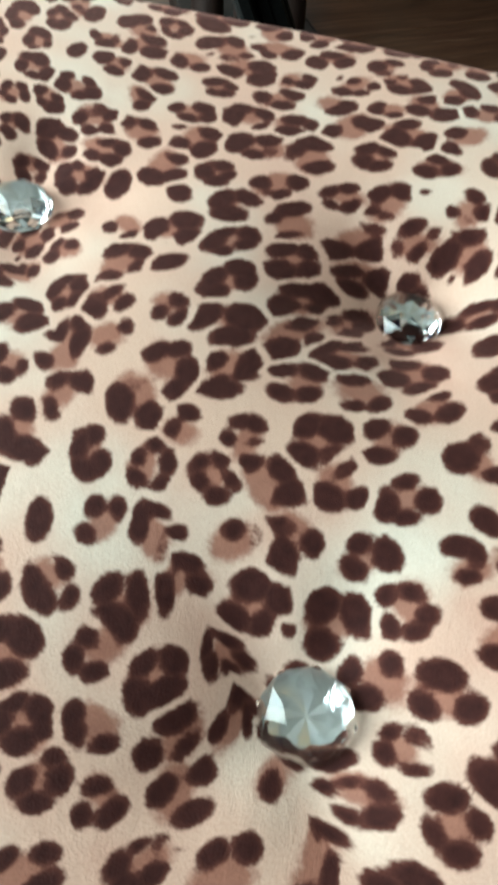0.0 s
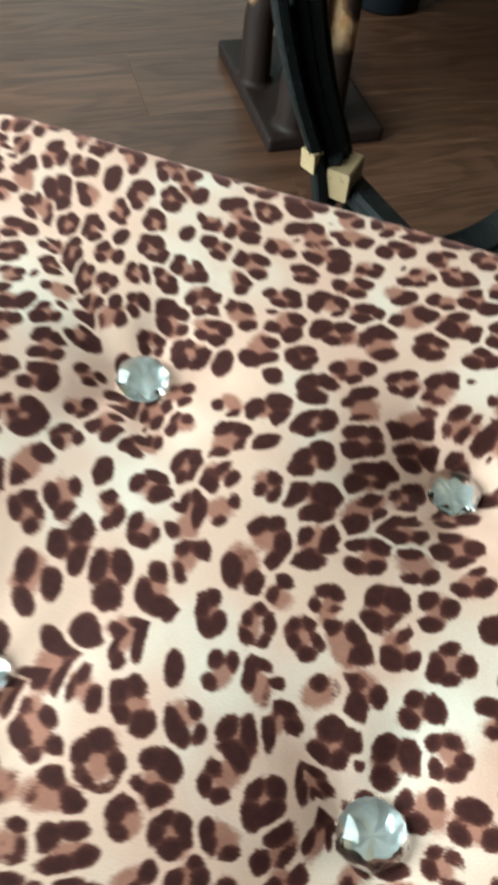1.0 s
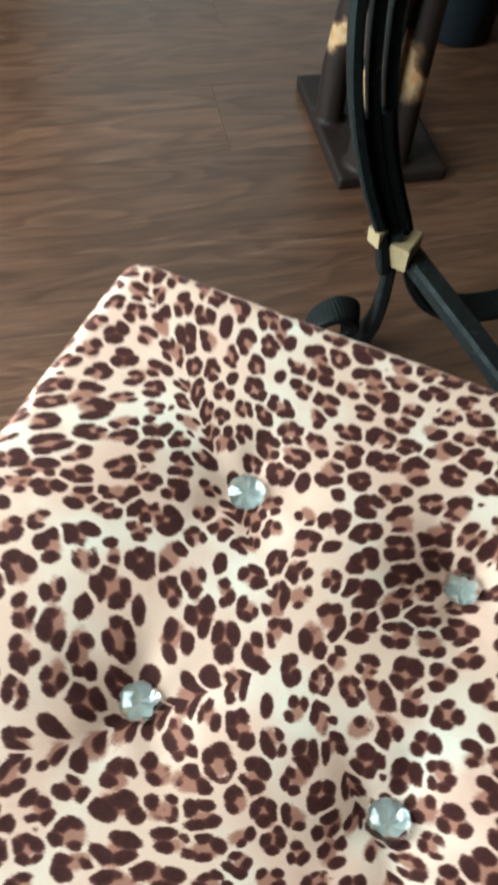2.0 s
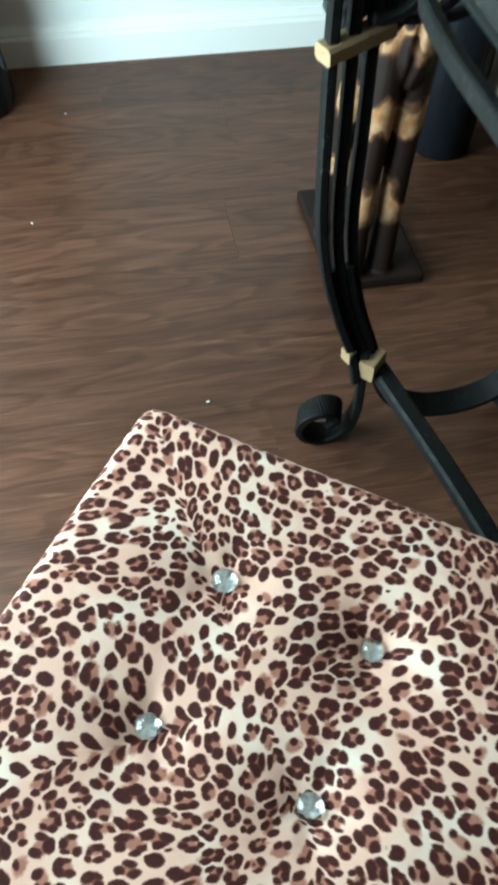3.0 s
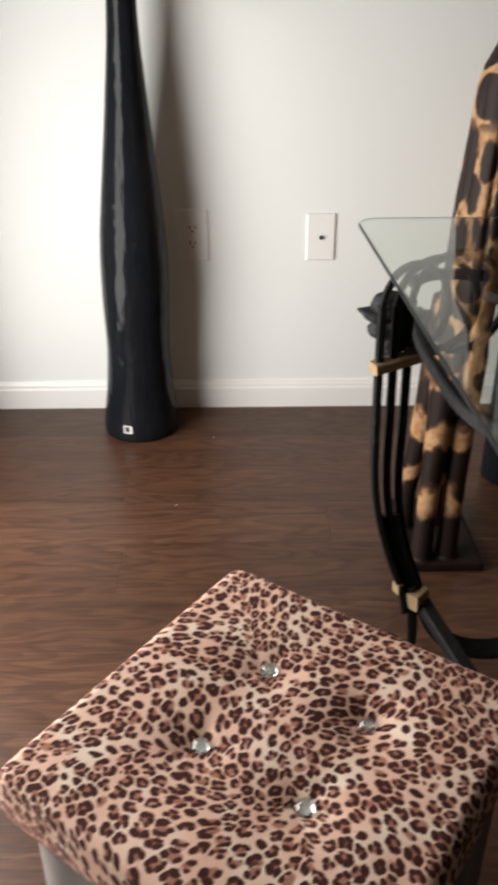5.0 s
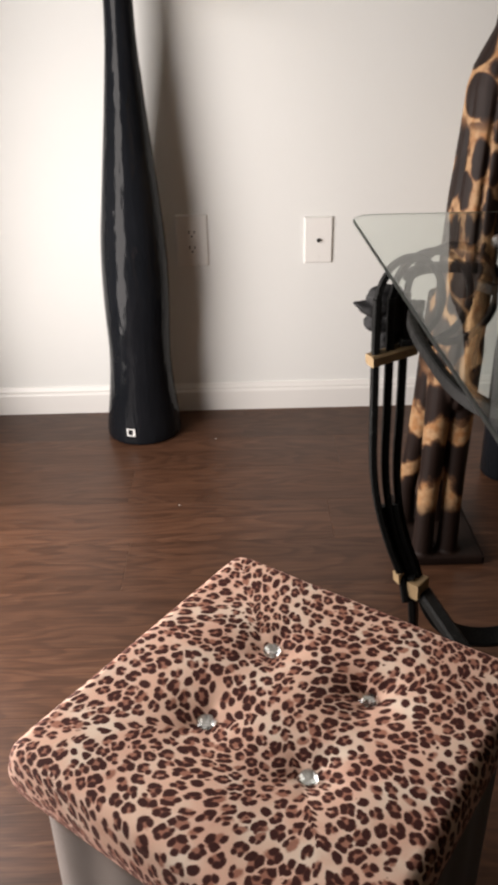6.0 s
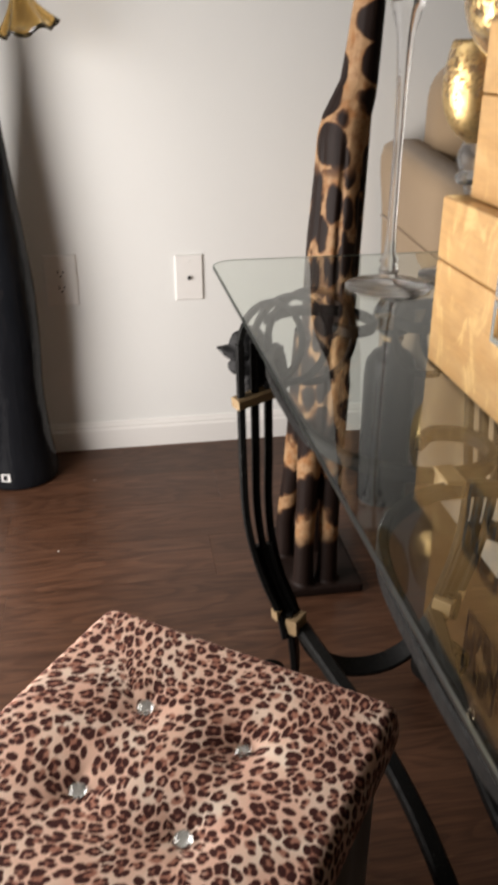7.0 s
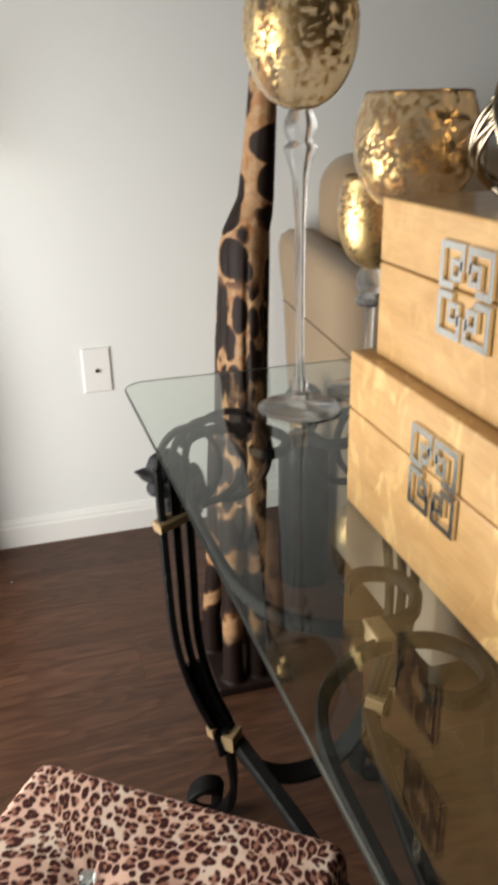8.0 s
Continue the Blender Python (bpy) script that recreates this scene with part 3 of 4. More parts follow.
def build_table():
    table = thing("console_table", "black iron console table with scrolled legs and clear glass top", "table")
    outline = []
    for cx, cy, a0 in ((GX1, GY1, 0), (GX0, GY1, 90), (GX0, GY0, 180), (GX1, GY0, 270)):
        r = 0.035
        ox, oy = cx + (-r if cx > CX else r), cy + (-r if cy > CY else r)
        outline += [(ox + r * math.cos(radians(a0 + a)), oy + r * math.sin(radians(a0 + a))) for a in range(0, 91, 10)]
    bm = bmesh.new()
    rows = []
    for inset, z in ((0.0012, 0.0), (0.0, 0.0012), (0.0, GTHICK - 0.0012), (0.0012, GTHICK)):
        sx, sy = 1 - inset / (GX1 - CX), 1 - inset / (GY1 - CY)
        rows.append([bm.verts.new((CX + (x - CX) * sx + SKEW * (GY1 - y), CY + (y - CY) * sy, GTOP - GTHICK + z)) for x, y in outline])
    for r0, r1 in zip(rows, rows[1:]):
        for i in range(len(outline)):
            j = (i + 1) % len(outline)
            bm.faces.new((r0[i], r0[j], r1[j], r1[i]))
    bm.faces.new(rows[0][::-1])
    bm.faces.new(rows[-1])
    for face in bm.faces:
        face.material_index = int(len(face.verts) == 4)
    part("glass_top", bm, GLASS, table, "clear glass top with ground green edges").data.materials.append(GLASS_EDGE)
    for sx in (1, -1):
        for sy in (1, -1):
            def f(p):
                return Vector((CX + sx * (p[0] - CX), CY + sy * (p[1] - CY), p[2]))
            def slant(z):
                return 0.600 + 0.157 * (min(z, 0.56) - 0.2)
            for k in range(3):
                dx, dy, rx, rz = 0.0205 * k, 0.008 * k, 0.0425 + 0.009 * k, 0.056 + 0.005 * k
                hoop = [(0.236 + dx + rx + rx * math.cos(radians(a)), slant(0.56) + dy, 0.627 + rz * math.sin(radians(a))) for a in range(-100, 181, 10)]
                low = [(0.236, 0.632, 1.0), (0.237, 0.56, 1.0), (0.237, 0.47, 0.97), (0.2385, 0.395, 0.88), (0.247, 0.335, 0.78), (0.264, 0.275, 0.71), (0.285, 0.220, 0.68), (0.293, 0.180, 0.66)]
                stem = [(x + dx * q, slant(z) + dy * q, z) for x, z, q in low]
                part("hoop", strap([f(p) for p in hoop], (0, 1, 0), 0.0095, 0.0085), IRON, table)
                part("bar", strap([f(p) for p in smooth_path(stem, 5)], (0, 1, 0), 0.015, 0.0105), IRON, table)
            web = [f((x + 0.0205 * q, slant(z) + 0.008 * q, z)) for x, z, q in ((0.248, 0.332, 0.78), (0.255, 0.302, 0.74), (0.264, 0.275, 0.71), (0.285, 0.220, 0.68), (0.293, 0.180, 0.66))]
            part("web", strap(smooth_path(web, 5), (0, 1, 0), 0.0125, 0.029), IRON, table)
            y0 = slant(0.55)
            a, b = f((0.2285, y0 - 0.004, 0.548)), f((0.2925, y0 + 0.021, 0.556))
            part("clip", strap([a, b], (0, 0, 1), 0.016, 0.022), GILT, table, "worn gold collar")
            a, b = f((0.300, 0.588, 0.203)), f((0.321, 0.609, 0.205))
            part("clip", strap([a, b], (0, 0, 1), 0.027, 0.019, soft=0.07), GILT, table, "worn gold collar")
            a, b = f((0.277, 0.601, 0.220)), f((0.286, 0.605, 0.221))
            part("clip", strap([a, b], (0, 0, 1), 0.018, 0.015, soft=0.07), GILT, table, "worn gold collar")
            curl = [(0.296, 0.225), (0.301, 0.160), (0.305, 0.100), (0.303, 0.050), (0.290, 0.016), (0.266, 0.004), (0.242, 0.018), (0.231, 0.046), (0.236, 0.074), (0.255, 0.088), (0.275, 0.080), (0.281, 0.060), (0.271, 0.046)]
            part("foot_scroll", strap([f(p) for p in smooth_path([(x + 0.007 + 0.013 * (1 - min(1.0, z / 0.2)), 0.652 - 0.042 * min(1.0, z / 0.2), z) for x, z in curl], 6)], (0.35 * sx, sy, 0), 0.034, 0.011), IRON, table)
            rosette = bmesh.new()
            for dx, dz, rx, rz, tip in ((-0.010, 0.030, 0.024, 0.017, 0.0), (-0.024, 0.014, 0.030, 0.011, 0.010), (-0.016, -0.006, 0.022, 0.014, 0.0), (-0.006, -0.026, 0.018, 0.016, 0.0), (-0.002, -0.046, 0.014, 0.015, 0.0), (0.002, 0.0, 0.020, 0.044, 0.0), (0.016, -0.006, 0.012, 0.030, 0.0), (0.030, -0.012, 0.016, 0.032, 0.0), (0.040, -0.030, 0.012, 0.018, 0.0)):
                c = f((0.262 + dx, 0.692, 0.594 + dz))
                lump = bmesh.ops.create_icosphere(rosette, subdivisions=3, radius=1.0)["verts"]
                for v in lump:
                    side = v.co.x * sx
                    ruffle = 1 + 0.16 * noise.noise(v.co * 2.6 + Vector((dx * 90, dz * 90, 0)))
                    pinch = 1 - 0.65 * max(0.0, -side) ** 2 if tip else 1.0
                    v.co = c + Vector((v.co.x * rx * ruffle, v.co.y * 0.021 * pinch * ruffle, v.co.z * rz * ruffle * pinch + tip * max(0.0, -side) ** 2))
            one_skin(part("rosette", rosette, CAST, table, "black leafy cast rosette", smooth=True), 0.0022)
    for sx in (1, -1):
        pts = [(CX + sx * (-0.108 + 0.062 * math.cos((y - CY) / 0.41 * math.pi / 2) ** 1.1), y, 0.190) for y in [CY - 0.405 + 0.81 * i / 28 for i in range(29)]]
        part("stretcher", strap([Vector(p) for p in pts], (0, 0, 1), 0.018, 0.022), IRON, table)
        for sy in (1, -1):
            def g(p):
                y = CY + sy * (p[1] - CY)
                return Vector((CX + sx * (p[0] - CX) + SKEW * (0.56 - y), y, p[2]))
            rise = [(0.272, 0.560, 0.650), (0.258, 0.535, 0.655), (0.247, 0.500, 0.656), (0.243, 0.45, 0.656)]
            scroll = [(0.243, 0.40), (0.247, 0.315), (0.266, 0.258), (0.304, 0.223), (0.344, 0.212), (0.380, 0.220), (0.399, 0.248), (0.392, 0.282), (0.362, 0.293), (0.341, 0.274)]
            part("side_scroll", strap([g(p) for p in smooth_path(rise + [(x, y, 0.656) for x, y in scroll], 6)], (0, 0, 1), 0.014, 0.009), IRON, table)
            end = [(0.275, 0.668), (0.31, 0.700), (0.36, 0.700), (0.398, 0.678), (0.412, 0.640), (0.400, 0.606), (0.372, 0.598), (0.356, 0.618)]
            part("end_scroll", strap([g(p) for p in smooth_path([(x, y, 0.656) for x, y in end], 6)], (0, 0, 1), 0.014, 0.009), IRON, table)
        part("clip", box(CX + sx * 0.083 - 0.009, CX + sx * 0.083 + 0.009, CY - 0.0165, CY + 0.0165, 0.648, 0.665, 0.002), GILT, table, "worn gold collar")
    for sy in (1, -1):
        pts = smooth_path([(CX + side * run, 0.610, z) for side, run, z in ((-1, 0.1145, 0.194), (-1, 0.096, 0.152), (-1, 0.070, 0.118), (-1, 0.037, 0.098), (1, 0.0, 0.092), (1, 0.037, 0.098), (1, 0.070, 0.118), (1, 0.096, 0.152), (1, 0.1145, 0.194))], 8)
        part("cross_bar", strap([Vector((p.x, CY + sy * (p.y - CY), p.z)) for p in pts], (0, 1, 0.35), 0.032, 0.010), IRON, table)
        part("clip", box(CX - 0.012, CX + 0.012, CY + sy * 0.435 - 0.008, CY + sy * 0.435 + 0.008, 0.646, 0.666, 0.002), GILT, table, "worn gold collar")


build_table()


# ---- on the table ----
def build_goblet(at, stem_top, bowl, label, leaf=MERCURY):
    cup = thing("candle_holder", label, "candle holder", at, 0, "stemmed candle holders on the table")
    r, h = bowl
    base = lathe([(0, 0.0), (0.0535, 0.0), (0.054, 0.002), (0.046, 0.005), (0.020, 0.010), (0.0115, 0.016), (0.0125, 0.022), (0.0095, 0.028), (0.0125, 0.033), (0.0075, 0.042),
                  (0.0055, 0.07), (0.0055, stem_top * 0.45), (0.0066, stem_top * 0.66), (0.0098, stem_top * 0.80), (0.0165, stem_top - 0.048), (0.0195, stem_top - 0.042), (0.0190, stem_top - 0.038), (0.0130, stem_top - 0.034),
                  (0.0165, stem_top - 0.028), (0.0190, stem_top - 0.020), (0.0182, stem_top - 0.011), (0.0145, stem_top - 0.003), (0.014, stem_top), (0, stem_top)], 40)
    part("stem", base, STEM_GLASS, cup, "clear glass stem and foot", smooth=True)
    outer = [(0.011, 0.0), (0.32 * r, 0.022 * h), (0.60 * r, 0.105 * h), (0.83 * r, 0.25 * h), (0.96 * r, 0.42 * h), (r, 0.58 * h), (0.985 * r, 0.74 * h), (0.90 * r, 0.90 * h), (0.84 * r, h)]
    outer = [(q.x, q.y) for q in smooth_path([(a, b, 0) for a, b in outer], 4)]
    inner = [(a - 0.0022, b + (0.002 if i == len(outer) - 1 else 0.0)) for i, (a, b) in reversed(list(enumerate(outer)))]
    inner = [(max(a, 0.003), max(b, 0.003)) for a, b in inner]
    bm = lathe([(0, 0.0), *outer, *inner, (0, 0.003)], 56)
    bm.transform(Matrix.Translation((0, 0, stem_top)))
    part("bowl", bm, leaf, cup, "amber glass bowl mottled with gold leaf", smooth=True)


build_goblet((0.418, 0.605, GTOP + 0.0005), 0.356, (0.0635, 0.135), "tall stemmed candle holder with gold mottled mercury-glass bowl")
build_goblet((0.502, 0.485, GTOP + 0.0005), 0.252, (0.065, 0.118), "stemmed candle holder with wide gold mottled bowl behind boxes")
build_goblet((0.528, 0.640, GTOP + 0.0005), 0.166, (0.045, 0.112), "short stemmed candle holder with small gold mottled bowl", MERCURY_FULL)


def build_case(name, x0, x1, y0, y1, z0, z1, seam, latch_z, wood, label):
    case = thing(name, label, "box", ((x0 + x1) / 2, (y0 + y1) / 2, z0), 0, "stacked wooden boxes")
    cx, cy = (x0 + x1) / 2, (y0 + y1) / 2
    hx, hy = (x1 - x0) / 2, (y1 - y0) / 2
    part("body", box(-hx, hx, -hy, hy, 0.0, seam - z0 - 0.0006, 0.0018), wood, case)
    lid = part("lid", box(-hx, hx, -hy, hy, seam - z0 + 0.0006, z1 - z0, 0.0022), wood, case)
    lift = latch_z - z0
    for up in (1, -1):
        bm = bmesh.new()
        for side in (1, -1):
            c = side * 0.0187
            lo, hi = sorted((up * 0.0012, up * 0.0345))
            mid = (lo + hi) / 2
            w, b = 0.0168, 0.0052
            x_out, x_in = -hx - 0.0035, -hx - 0.0004
            def bar(y0_, y1_, z0_, z1_):
                add_box(bm, x_out, x_in, c + min(y0_, y1_), c + max(y0_, y1_), lift + z0_, lift + z1_)
            e = 0.0001
            bar(side * w, side * (w - b), lo, hi)
            far = (hi - b, hi) if up > 0 else (lo, lo + b)
            near = (lo, lo + b) if up > 0 else (hi - b, hi)
            bar(-side * w, side * (w - b - e), *far)
            bar(-side * w, -side * (w - b), *( (mid - 0.002, far[0] - e) if up > 0 else (far[1] + e, mid + 0.002)))
            bar(-side * 0.004, side * (w - b - e), *near)
            s = 0.0078
            zc = near[1] + s + 0.0012 if up > 0 else near[0] - s - 0.0012
            yc = -side * 0.0062
            bar(yc - s, yc - s + 0.0042, zc - s, zc + s)
            bar(yc + s - 0.0042, yc + s, zc - s, zc + s)
            bar(yc - s + 0.0042 + e, yc + s - 0.0042 - e, zc - s, zc - s + 0.0042)
            bar(yc - s + 0.0042 + e, yc + s - 0.0042 - e, zc + s - 0.0042, zc + s)
        part("latch_plate", bm, NICKEL, lid if up > 0 else case, "polished nickel fretwork plate")
    return case


build_case("wooden_box", 0.374, 0.585, 0.011, 0.345, GTOP + 0.0005, 0.868, 0.8125, 0.8115, MAPLE_BURL, "honey burl-maple box with nickel fretwork latch on glass table")
build_case("wooden_box", 0.390, 0.560, 0.036, 0.324, 0.8685, 1.004, 0.951, 0.950, MAPLE, "pale maple box with nickel fretwork latch atop another box")


def build_orb():
    orb = thing("wire_orb", "tangled metal wire orb resting on wooden box", "ornament", (0.4435, 0.196, 1.0532))
    rng = random.Random(4)
    for k, lay in enumerate(((1.45, 0.1, 0.5), (1.7, -0.2, 1.9), (0.9, 0.4, 2.9), (2.2, 0.5, 0.2))):
        turn = Euler((lay[0], lay[1], lay[2]), "XYZ").to_matrix()
        for j in range(3):
            tilt = turn @ Euler((0.13 * (j - 1) + rng.uniform(-0.05, 0.05), rng.uniform(-0.12, 0.12), 0)).to_matrix()
            r = 0.0475 - 0.0016 * j - 0.0007 * k
            pts = [tilt @ Vector((r * math.cos(a), r * math.sin(a), 0.003 * math.sin(2 * a + k))) for a in (2 * math.pi * i / 48 for i in range(48))]
            part("wire_ring", tube(pts, 0.0016, None, 8, True), BRASS_WIRE, orb, smooth=True)


build_orb()


# ---- giraffe statue ----
def build_giraffe():
    bm = bmesh.new()
    add_box(bm, 0.366, 0.522, 0.922, 1.165, 0.0, 0.020)
    for x, y, top_x in ((0.404, 0.950, 0.416), (0.454, 0.956, 0.458), (0.388, 1.060, 0.415), (0.450, 1.066, 0.458)):
        loft(bm, [(x, y, 0.018, 0.021, 0.024), (x, y, 0.10, 0.019, 0.021), (x + (top_x - x) * 0.35, y + (1.0 - y) * 0.15, 0.20, 0.020, 0.023), (x + (top_x - x) * 0.7, y + (1.0 - y) * 0.3, 0.31, 0.023, 0.030), (top_x, y + (1.0 - y) * 0.4, 0.43, 0.027, 0.036), (top_x, 1.0 - (1.0 - y) * 0.5, 0.52, 0.022, 0.03)], 18)
    body = [(0.434, 0.998, 0.33, 0.030, 0.060), (0.437, 0.995, 0.37, 0.044, 0.076), (0.438, 0.992, 0.48, 0.0475, 0.080), (0.440, 0.985, 0.60, 0.048, 0.078), (0.441, 0.975, 0.70, 0.0475, 0.070), (0.4445, 0.966, 0.80, 0.0455, 0.058),
            (0.446, 0.960, 0.865, 0.0445, 0.050), (0.449, 0.956, 0.895, 0.041, 0.045), (0.457, 0.953, 0.920, 0.034, 0.040), (0.464, 0.951, 0.945, 0.0285, 0.036), (0.469, 0.949, 1.00, 0.0255, 0.033), (0.4745, 0.947, 1.07, 0.0225, 0.030),
            (0.480, 0.945, 1.15, 0.0195, 0.027), (0.485, 0.942, 1.24, 0.018, 0.025), (0.489, 0.938, 1.33, 0.018, 0.025), (0.490, 0.930, 1.37, 0.020, 0.034), (0.490, 0.915, 1.405, 0.019, 0.042), (0.490, 0.912, 1.425, 0.012, 0.024)]
    loft(bm, [(x + 0.003, y, z, rx * (0.92 if z < 0.91 else 1.0), ry) for x, y, z, rx, ry in body], 64, 0.20, 7)
    for side in (-1, 1):
        tube([Vector((0.490 + side * 0.009, 0.925, 1.41)), Vector((0.490 + side * 0.011, 0.93, 1.445))], 0.004, bm, 8)
    ob = part("giraffe_statue", bm, GIRAFFE, None, smooth=True)
    one_skin(ob, 0.0035)
    tagged(ob, "tall carved wooden giraffe statue with burnt spots on base", "statue")


build_giraffe()


# ---- floor vase ----
def build_vase():
    lean = Matrix(((1, 0, 0.023, 0), (0, 1, 0, 0), (0, 0, 1, 0), (0, 0, 0, 1)))
    vase = thing("floor_vase", "tall slender glossy black floor vase beside the wall", "vase", (-0.2105, 1.556, 0.0))
    prof = [(0.090, 0.0), (0.0965, 0.006), (0.0965, 0.03), (0.092, 0.065), (0.0845, 0.123), (0.0785, 0.20), (0.0775, 0.25), (0.0795, 0.31), (0.081, 0.39), (0.0785, 0.487), (0.069, 0.59), (0.0555, 0.712), (0.0435, 0.826), (0.0345, 0.924), (0.0315, 1.0), (0.034, 1.06), (0.040, 1.09)]
    prof = [(q.x, q.y) for q in smooth_path([(a, b, 0) for a, b in prof], 4)]
    bm = lathe([(0, 0), *prof, (0.036, 1.092), (0.028, 1.06), (0.022, 0.95), (0, 0.94)], 64)
    bm.transform(lean)
    part("vessel", bm, VASE_BLACK, vase, smooth=True)
    tag = bmesh.new()
    for y0, y1, z0, z1 in ((-0.011, 0.011, 0.046, 0.049), (-0.011, 0.011, 0.028, 0.031), (-0.011, -0.007, 0.0311, 0.0459), (0.005, 0.011, 0.0311, 0.0459)):
        add_box(tag, -0.0006, 0.0006, y0, y1, z0, z1)
    tag.transform(pose(0, 0, 0, 0, 0, -104) @ Matrix.Translation((0.0975, 0, 0)))
    part("label", tag, PAPER, vase, "small white paper label")
    return vase


build_vase()


def build_glass_flower():
    flower = thing("glass_flower", "amber glass lily with ruffled rim drooping from vase", "ornament", (-0.185, 1.553, 1.0))
    bm = bmesh.new()
    rows, n = [], 120
    for k in range(9):
        t = k / 8
        r = 0.010 + 0.050 * t**1.4
        rows.append([bm.verts.new((r * (1 + 0.10 * t * math.cos(6 * a)) * math.cos(a), r * (1 + 0.10 * t * math.cos(6 * a)) * math.sin(a), -0.085 * t + 0.006 * t * t * math.cos(6 * a + 0.5))) for a in (2 * math.pi * i / n for i in range(n))])
    for r0, r1 in zip(rows, rows[1:]):
        for i in range(n):
            bm.faces.new((r0[i], r0[(i + 1) % n], r1[(i + 1) % n], r1[i]))
    bm.transform(Matrix.Translation((0.105, -0.055, 0.108)) @ Euler((0.15, -0.20, 0)).to_matrix().to_4x4())
    petals = part("bloom", bm, GOLD_GLASS, flower, smooth=True)
    mod = petals.modifiers.new("thickness", "SOLIDIFY")
    mod.thickness = 0.002
    part("stem", tube(smooth_path([(0.0, 0.0, -0.05), (0.006, -0.002, 0.10), (0.035, -0.02, 0.150), (0.082, -0.043, 0.145), (0.105, -0.055, 0.108)], 6), 0.003), GOLD_GLASS, flower, smooth=True)


build_glass_flower()


# ---- behind the table ----
def build_pot():
    pot = thing("floor_bottle", "black ceramic bottle with ball stopper standing behind table", "vase", (0.672, 1.285, 0.0))
    prof = [(0.054, 0.0), (0.058, 0.006), (0.059, 0.15), (0.0585, 0.32), (0.055, 0.352), (0.042, 0.372), (0.026, 0.382), (0.020, 0.392), (0.022, 0.402)]
    part("body", lathe([(0, 0), *prof, (0, 0.402)], 48), POT_BLACK, pot, smooth=True)
    part("collar", lathe([(0, 0.4022), (0.024, 0.4022), (0.025, 0.406), (0.024, 0.411), (0, 0.411)], 32), GILT, pot, "thin gold collar", smooth=True)
    ball = [(0.047 * math.sin(radians(a)), 0.4555 - 0.047 * math.cos(radians(a))) for a in range(20, 180, 10)]
    part("stopper", lathe([(0, 0.4115), *ball, (0, 0.5025)], 40), POT_BLACK, pot, smooth=True)


build_pot()


def build_armchair():
    chair = thing("armchair", "tan upholstered armchair with sloping rolled arms against the wall", "armchair", (1.13, 1.20, 0.0))
    for side in (-1, 1):
        section = [(0.388, 0.09), (0.388, 0.60), (0.391, 0.640), (0.396, 0.680), (0.401, 0.720), (0.403, 0.760), (0.396, 0.788), (0.372, 0.800), (0.315, 0.798), (0.290, 0.775), (0.280, 0.740), (0.280, 0.09)]
        bm = bmesh.new()
        rows = []
        for y, shrink in ((-0.42, 0.02), (-0.41, 0.006), (-0.39, 0.0), (-0.1, 0.0), (0.2, 0.0), (0.41, 0.0), (0.435, 0.006), (0.445, 0.02)):
            rows.append([bm.verts.new((side * (0.345 + (x - 0.345) * (1 - shrink * 8)), y - (0.14 * (0.6 - min(z, 0.6)) if y > 0.3 else 0.0), z - shrink * (z > 0.5) - 0.115 * (0.44 - y) * max(0.0, (z - 0.3) / 0.5))) for x, z in section])
        for r0, r1 in zip(rows, rows[1:]):
            for i in range(len(section)):
                j = (i + 1) % len(section)
                bm.faces.new((r0[i], r0[j], r1[j], r1[i]) if side < 0 else (r0[i], r1[i], r1[j], r0[j]))
        for row in (rows[0], rows[-1]):
            bm.faces.new(row)
        bmesh.ops.recalc_face_normals(bm, faces=bm.faces)
        arm = part("arm", bm, TAN, chair, smooth=True)
        seam = [Vector((side * 0.3925, y, 0.618 - 0.115 * (0.44 - y) * 0.64)) for y in [-0.38 + 0.08 * i for i in range(11)]]
        part("piping", tube(seam, 0.0035), TAN, arm, smooth=True)
    def soft(name, x0, x1, y0, y1, z0, z1, r):
        part(name, box(x0, x1, y0, y1, z0, z1, r, 6), TAN, chair, smooth=True)
    soft("seat", -0.278, 0.278, -0.42, 0.24, 0.09, 0.43, 0.04)
    soft("backrest", -0.312, 0.312, 0.245, 0.455, 0.42, 0.972, 0.085)
    for x in (-0.33, 0.33):
        for y in (-0.36, 0.30):
            part("leg", lathe([(0, 0), (0.018, 0), (0.024, 0.0905), (0, 0.0905)], 16), SLOT, chair).location = (x, y, 0)


build_armchair()


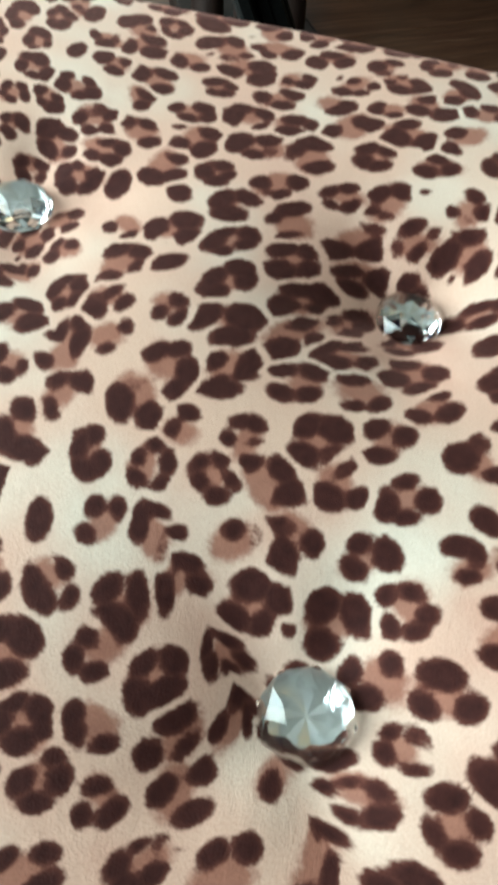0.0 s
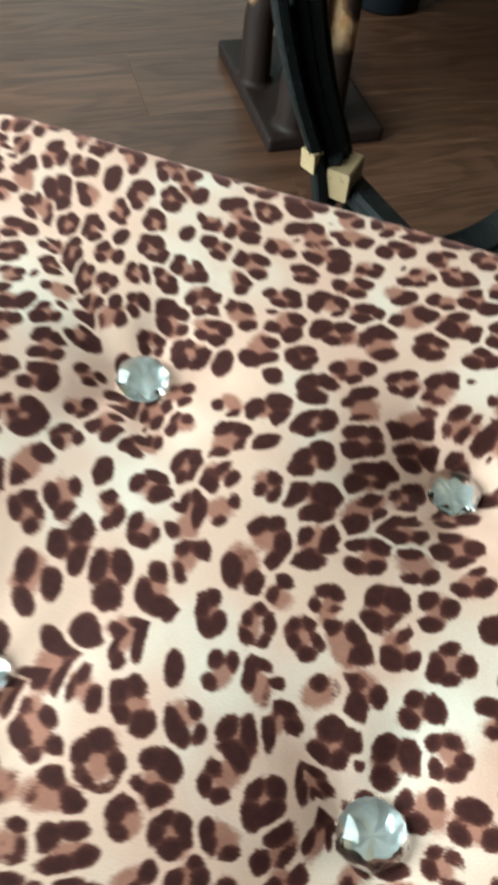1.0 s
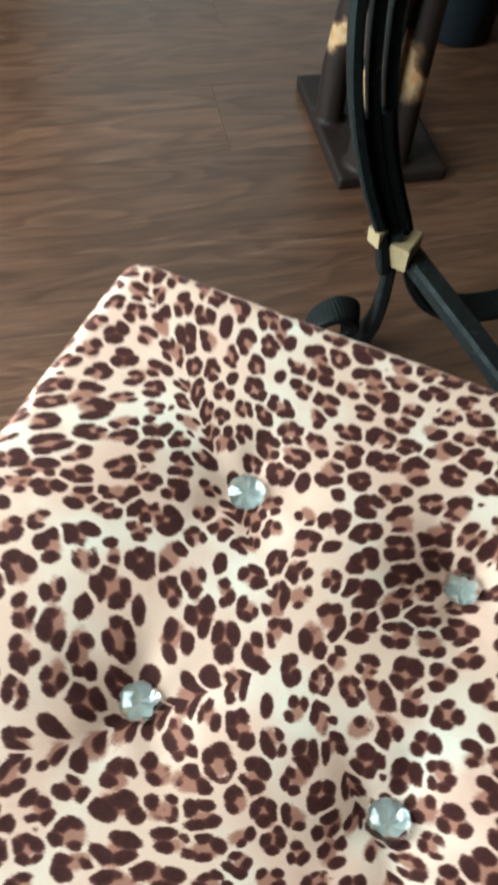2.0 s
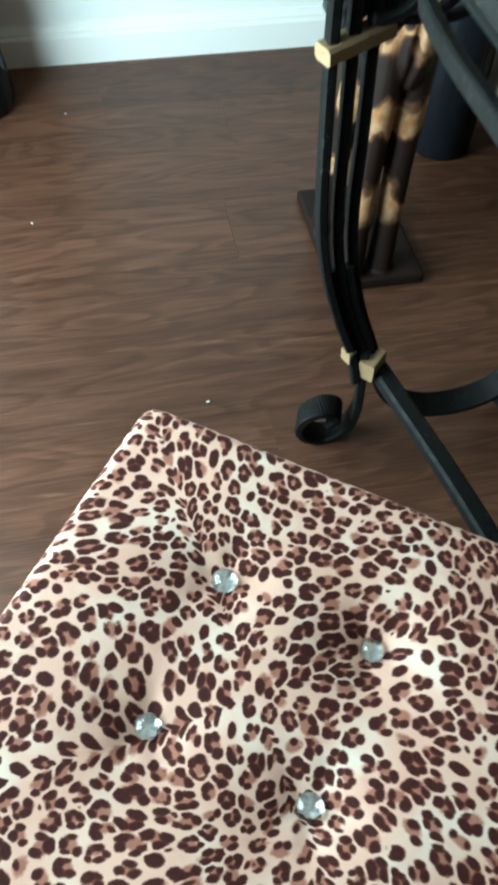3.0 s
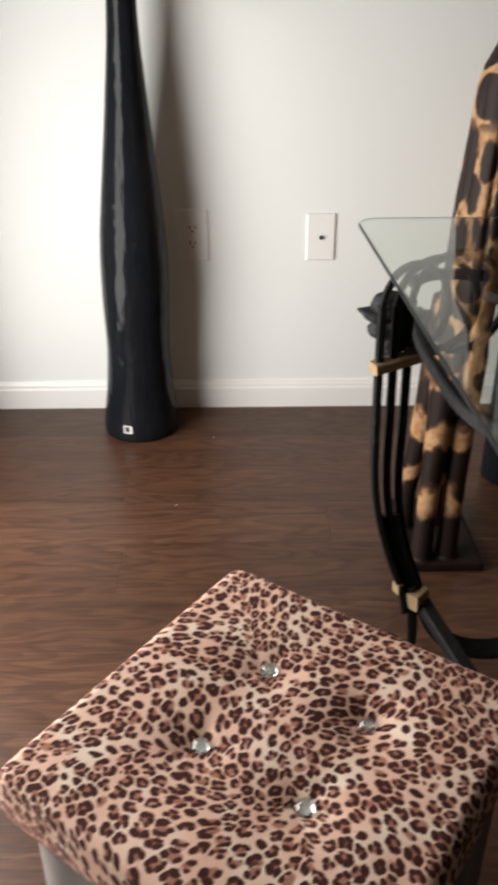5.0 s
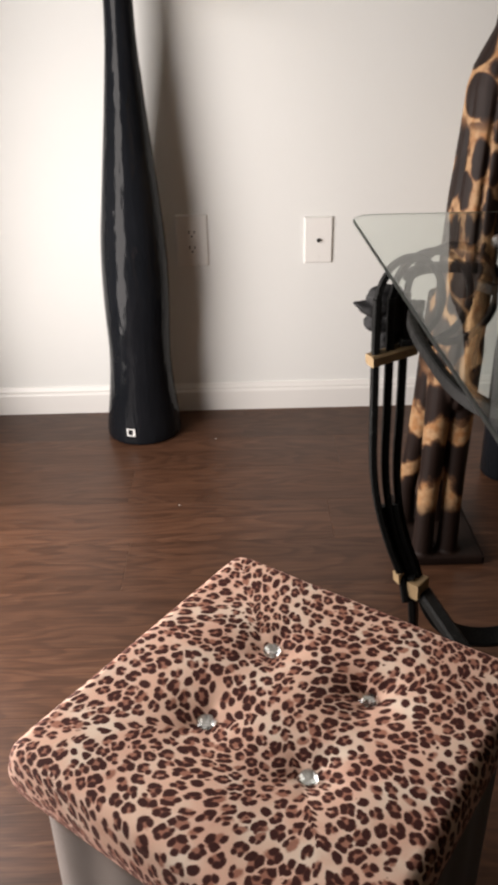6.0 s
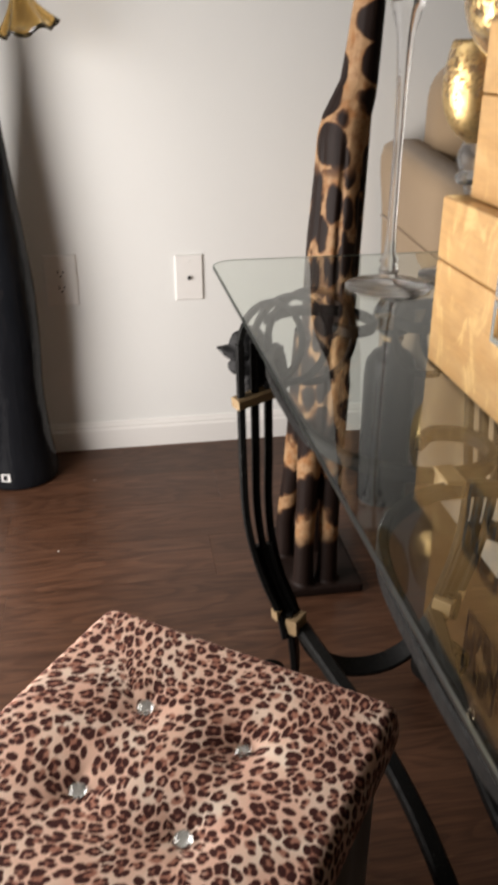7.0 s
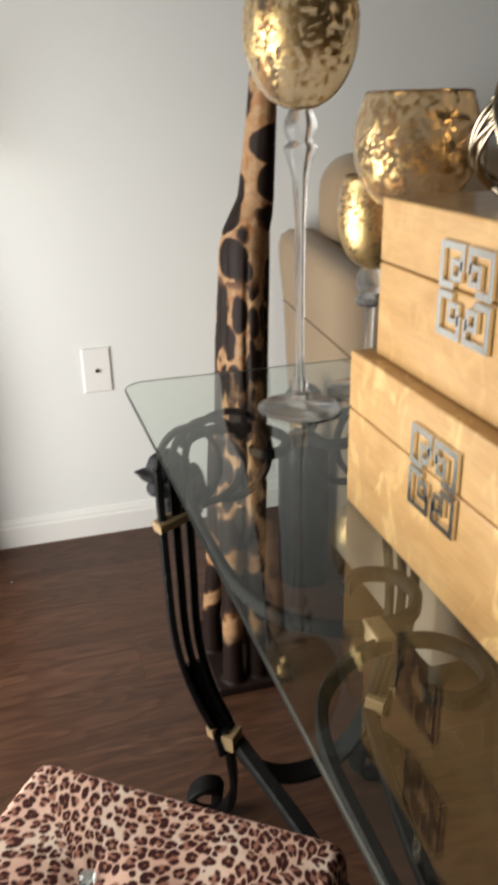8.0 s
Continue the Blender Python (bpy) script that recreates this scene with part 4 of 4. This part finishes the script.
# ---- wall plates ----
def build_plate(name, label, cx, cz, w, h, ports):
    plate = tagged(new(name), label, "wall plate")
    plate.location = (cx, WALL_Y, cz)
    bm = bmesh.new()
    rows = []
    for s, y in ((1.0, 0.0), (1.0, -0.003), (0.955, -0.006)):
        rows.append([bm.verts.new((sx * w / 2 * (s if s == 1 else 1 - (1 - s) * h / w), y, sz * h / 2 * s)) for sx, sz in ((-1, -1), (1, -1), (1, 1), (-1, 1))])
    for r0, r1 in zip(rows, rows[1:]):
        for i in range(4):
            bm.faces.new((r0[i], r0[(i + 1) % 4], r1[(i + 1) % 4], r1[i]))
    bm.faces.new(rows[0])
    bm.faces.new(rows[-1])
    part("cover", bm, PLASTIC, plate)
    if ports == "outlet":
        for up in (1, -1):
            z = up * 0.0195
            socket = part("socket", box(-0.0165, 0.0165, -0.0078, -0.0061, z - 0.0135, z + 0.0135, 0.0008), PLASTIC, plate)
            for x, hh in ((-0.0065, 0.0045), (0.0065, 0.0035)):
                part("slot", box(x - 0.0012, x + 0.0012, -0.0083, -0.0079, z + 0.003 - hh, z + 0.003 + hh), SLOT, socket)
            part("slot", box(-0.0022, 0.0022, -0.0083, -0.0079, z - 0.0095, z - 0.0055), SLOT, socket)
        part("screw", box(-0.002, 0.002, -0.0072, -0.0061, -0.002, 0.002), PLASTIC, plate)
    else:
        jack = lathe([(0, 0.0), (0.0048, 0.0), (0.0048, 0.006), (0.003, 0.008), (0, 0.008)], 16)
        jack.transform(Matrix.Translation((0, -0.0061, 0)) @ Euler((radians(90), 0, 0)).to_matrix().to_4x4())
        part("jack", jack, SLOT, plate, "dark threaded cable jack")
        for z in (-0.042, 0.042):
            part("screw", box(-0.002, 0.002, -0.0072, -0.0061, z - 0.002, z + 0.002), PLASTIC, plate)


build_plate("cable_plate", "white plastic cable plate with single jack on wall", 0.2545, 0.4655, 0.0715, 0.1165, "cable")
build_plate("power_outlet", "white plastic double power outlet on wall behind vase", -0.066, 0.471, 0.080, 0.129, "outlet")

# ---- crumbs ----
for x, y, size in ((0.138, 0.736, 0.0022), (-0.02, 1.49, 0.0014), (-0.095, 1.17, 0.0014)):
    bm = bmesh.new()
    bmesh.ops.create_icosphere(bm, subdivisions=2, radius=size, matrix=Matrix.Translation((x, y, size * 0.45)) @ Matrix.Diagonal((1.3, 0.7, 0.5, 1)))
    for v in bm.verts:
        v.co += 0.0006 * noise.noise_vector(v.co * 700)
    tagged(part("crumb", bm, PAPER), "tiny white crumb lying on the dark floor", "crumb", "crumbs on the floor")

# ---- floor planks ----
floor = tagged(part("floor", box(WEST_X - T, EAST_X + T, SOUTH_Y - T, WALL_Y + T, -0.06, -0.009), SLOT), "dark brown wood laminate plank floor", "floor", kind="structure")
PLANK_W, PLANK_L = 0.1572, 1.21
FIRST_ROW_Y = 1.340 - 12 * PLANK_W
JOINTS = {11: -0.213, 9: -0.189, 12: 0.286, 10: 0.238, 7: 0.219}
sizes = {}
rng = random.Random(3)
for row in range(-37, 15):
    y0 = FIRST_ROW_Y + row * PLANK_W
    y1 = y0 + PLANK_W
    if y1 < SOUTH_Y or y0 > WALL_Y - 0.01:
        continue
    y0, y1 = max(y0, SOUTH_Y), min(y1, WALL_Y)
    joint = JOINTS.get(row, rng.uniform(-0.9, 0.2))
    while joint > WEST_X:
        joint -= PLANK_L
    while joint < EAST_X:
        x0, x1 = max(joint, WEST_X), min(joint + PLANK_L, EAST_X)
        joint += PLANK_L
        if x1 - x0 < 0.02:
            continue
        key = (round(x1 - x0, 2), round(y1 - y0, 3))
        if key not in sizes:
            bm = bmesh.new()
            hx, hy, c = (x1 - x0) / 2 - 0.00008, (y1 - y0) / 2 - 0.00004, 0.0006
            low = [bm.verts.new((sx * hx, sy * hy, -0.009)) for sx, sy in ((-1, -1), (1, -1), (1, 1), (-1, 1))]
            mid = [bm.verts.new((sx * hx, sy * hy, -0.0004)) for sx, sy in ((-1, -1), (1, -1), (1, 1), (-1, 1))]
            high = [bm.verts.new((sx * (hx - c), sy * (hy - 0.0002), 0.0)) for sx, sy in ((-1, -1), (1, -1), (1, 1), (-1, 1))]
            for r0, r1 in ((low, mid), (mid, high)):
                for i in range(4):
                    bm.faces.new((r0[i], r0[(i + 1) % 4], r1[(i + 1) % 4], r1[i]))
            bm.faces.new(high)
            me = bpy.data.meshes.new("plank")
            bm.to_mesh(me)
            bm.free()
            me.materials.append(FLOOR)
            sizes[key] = me
        plank = new("plank", sizes[key])
        plank.parent = floor
        plank.location = ((x0 + x1) / 2, (y0 + y1) / 2, 0.0)
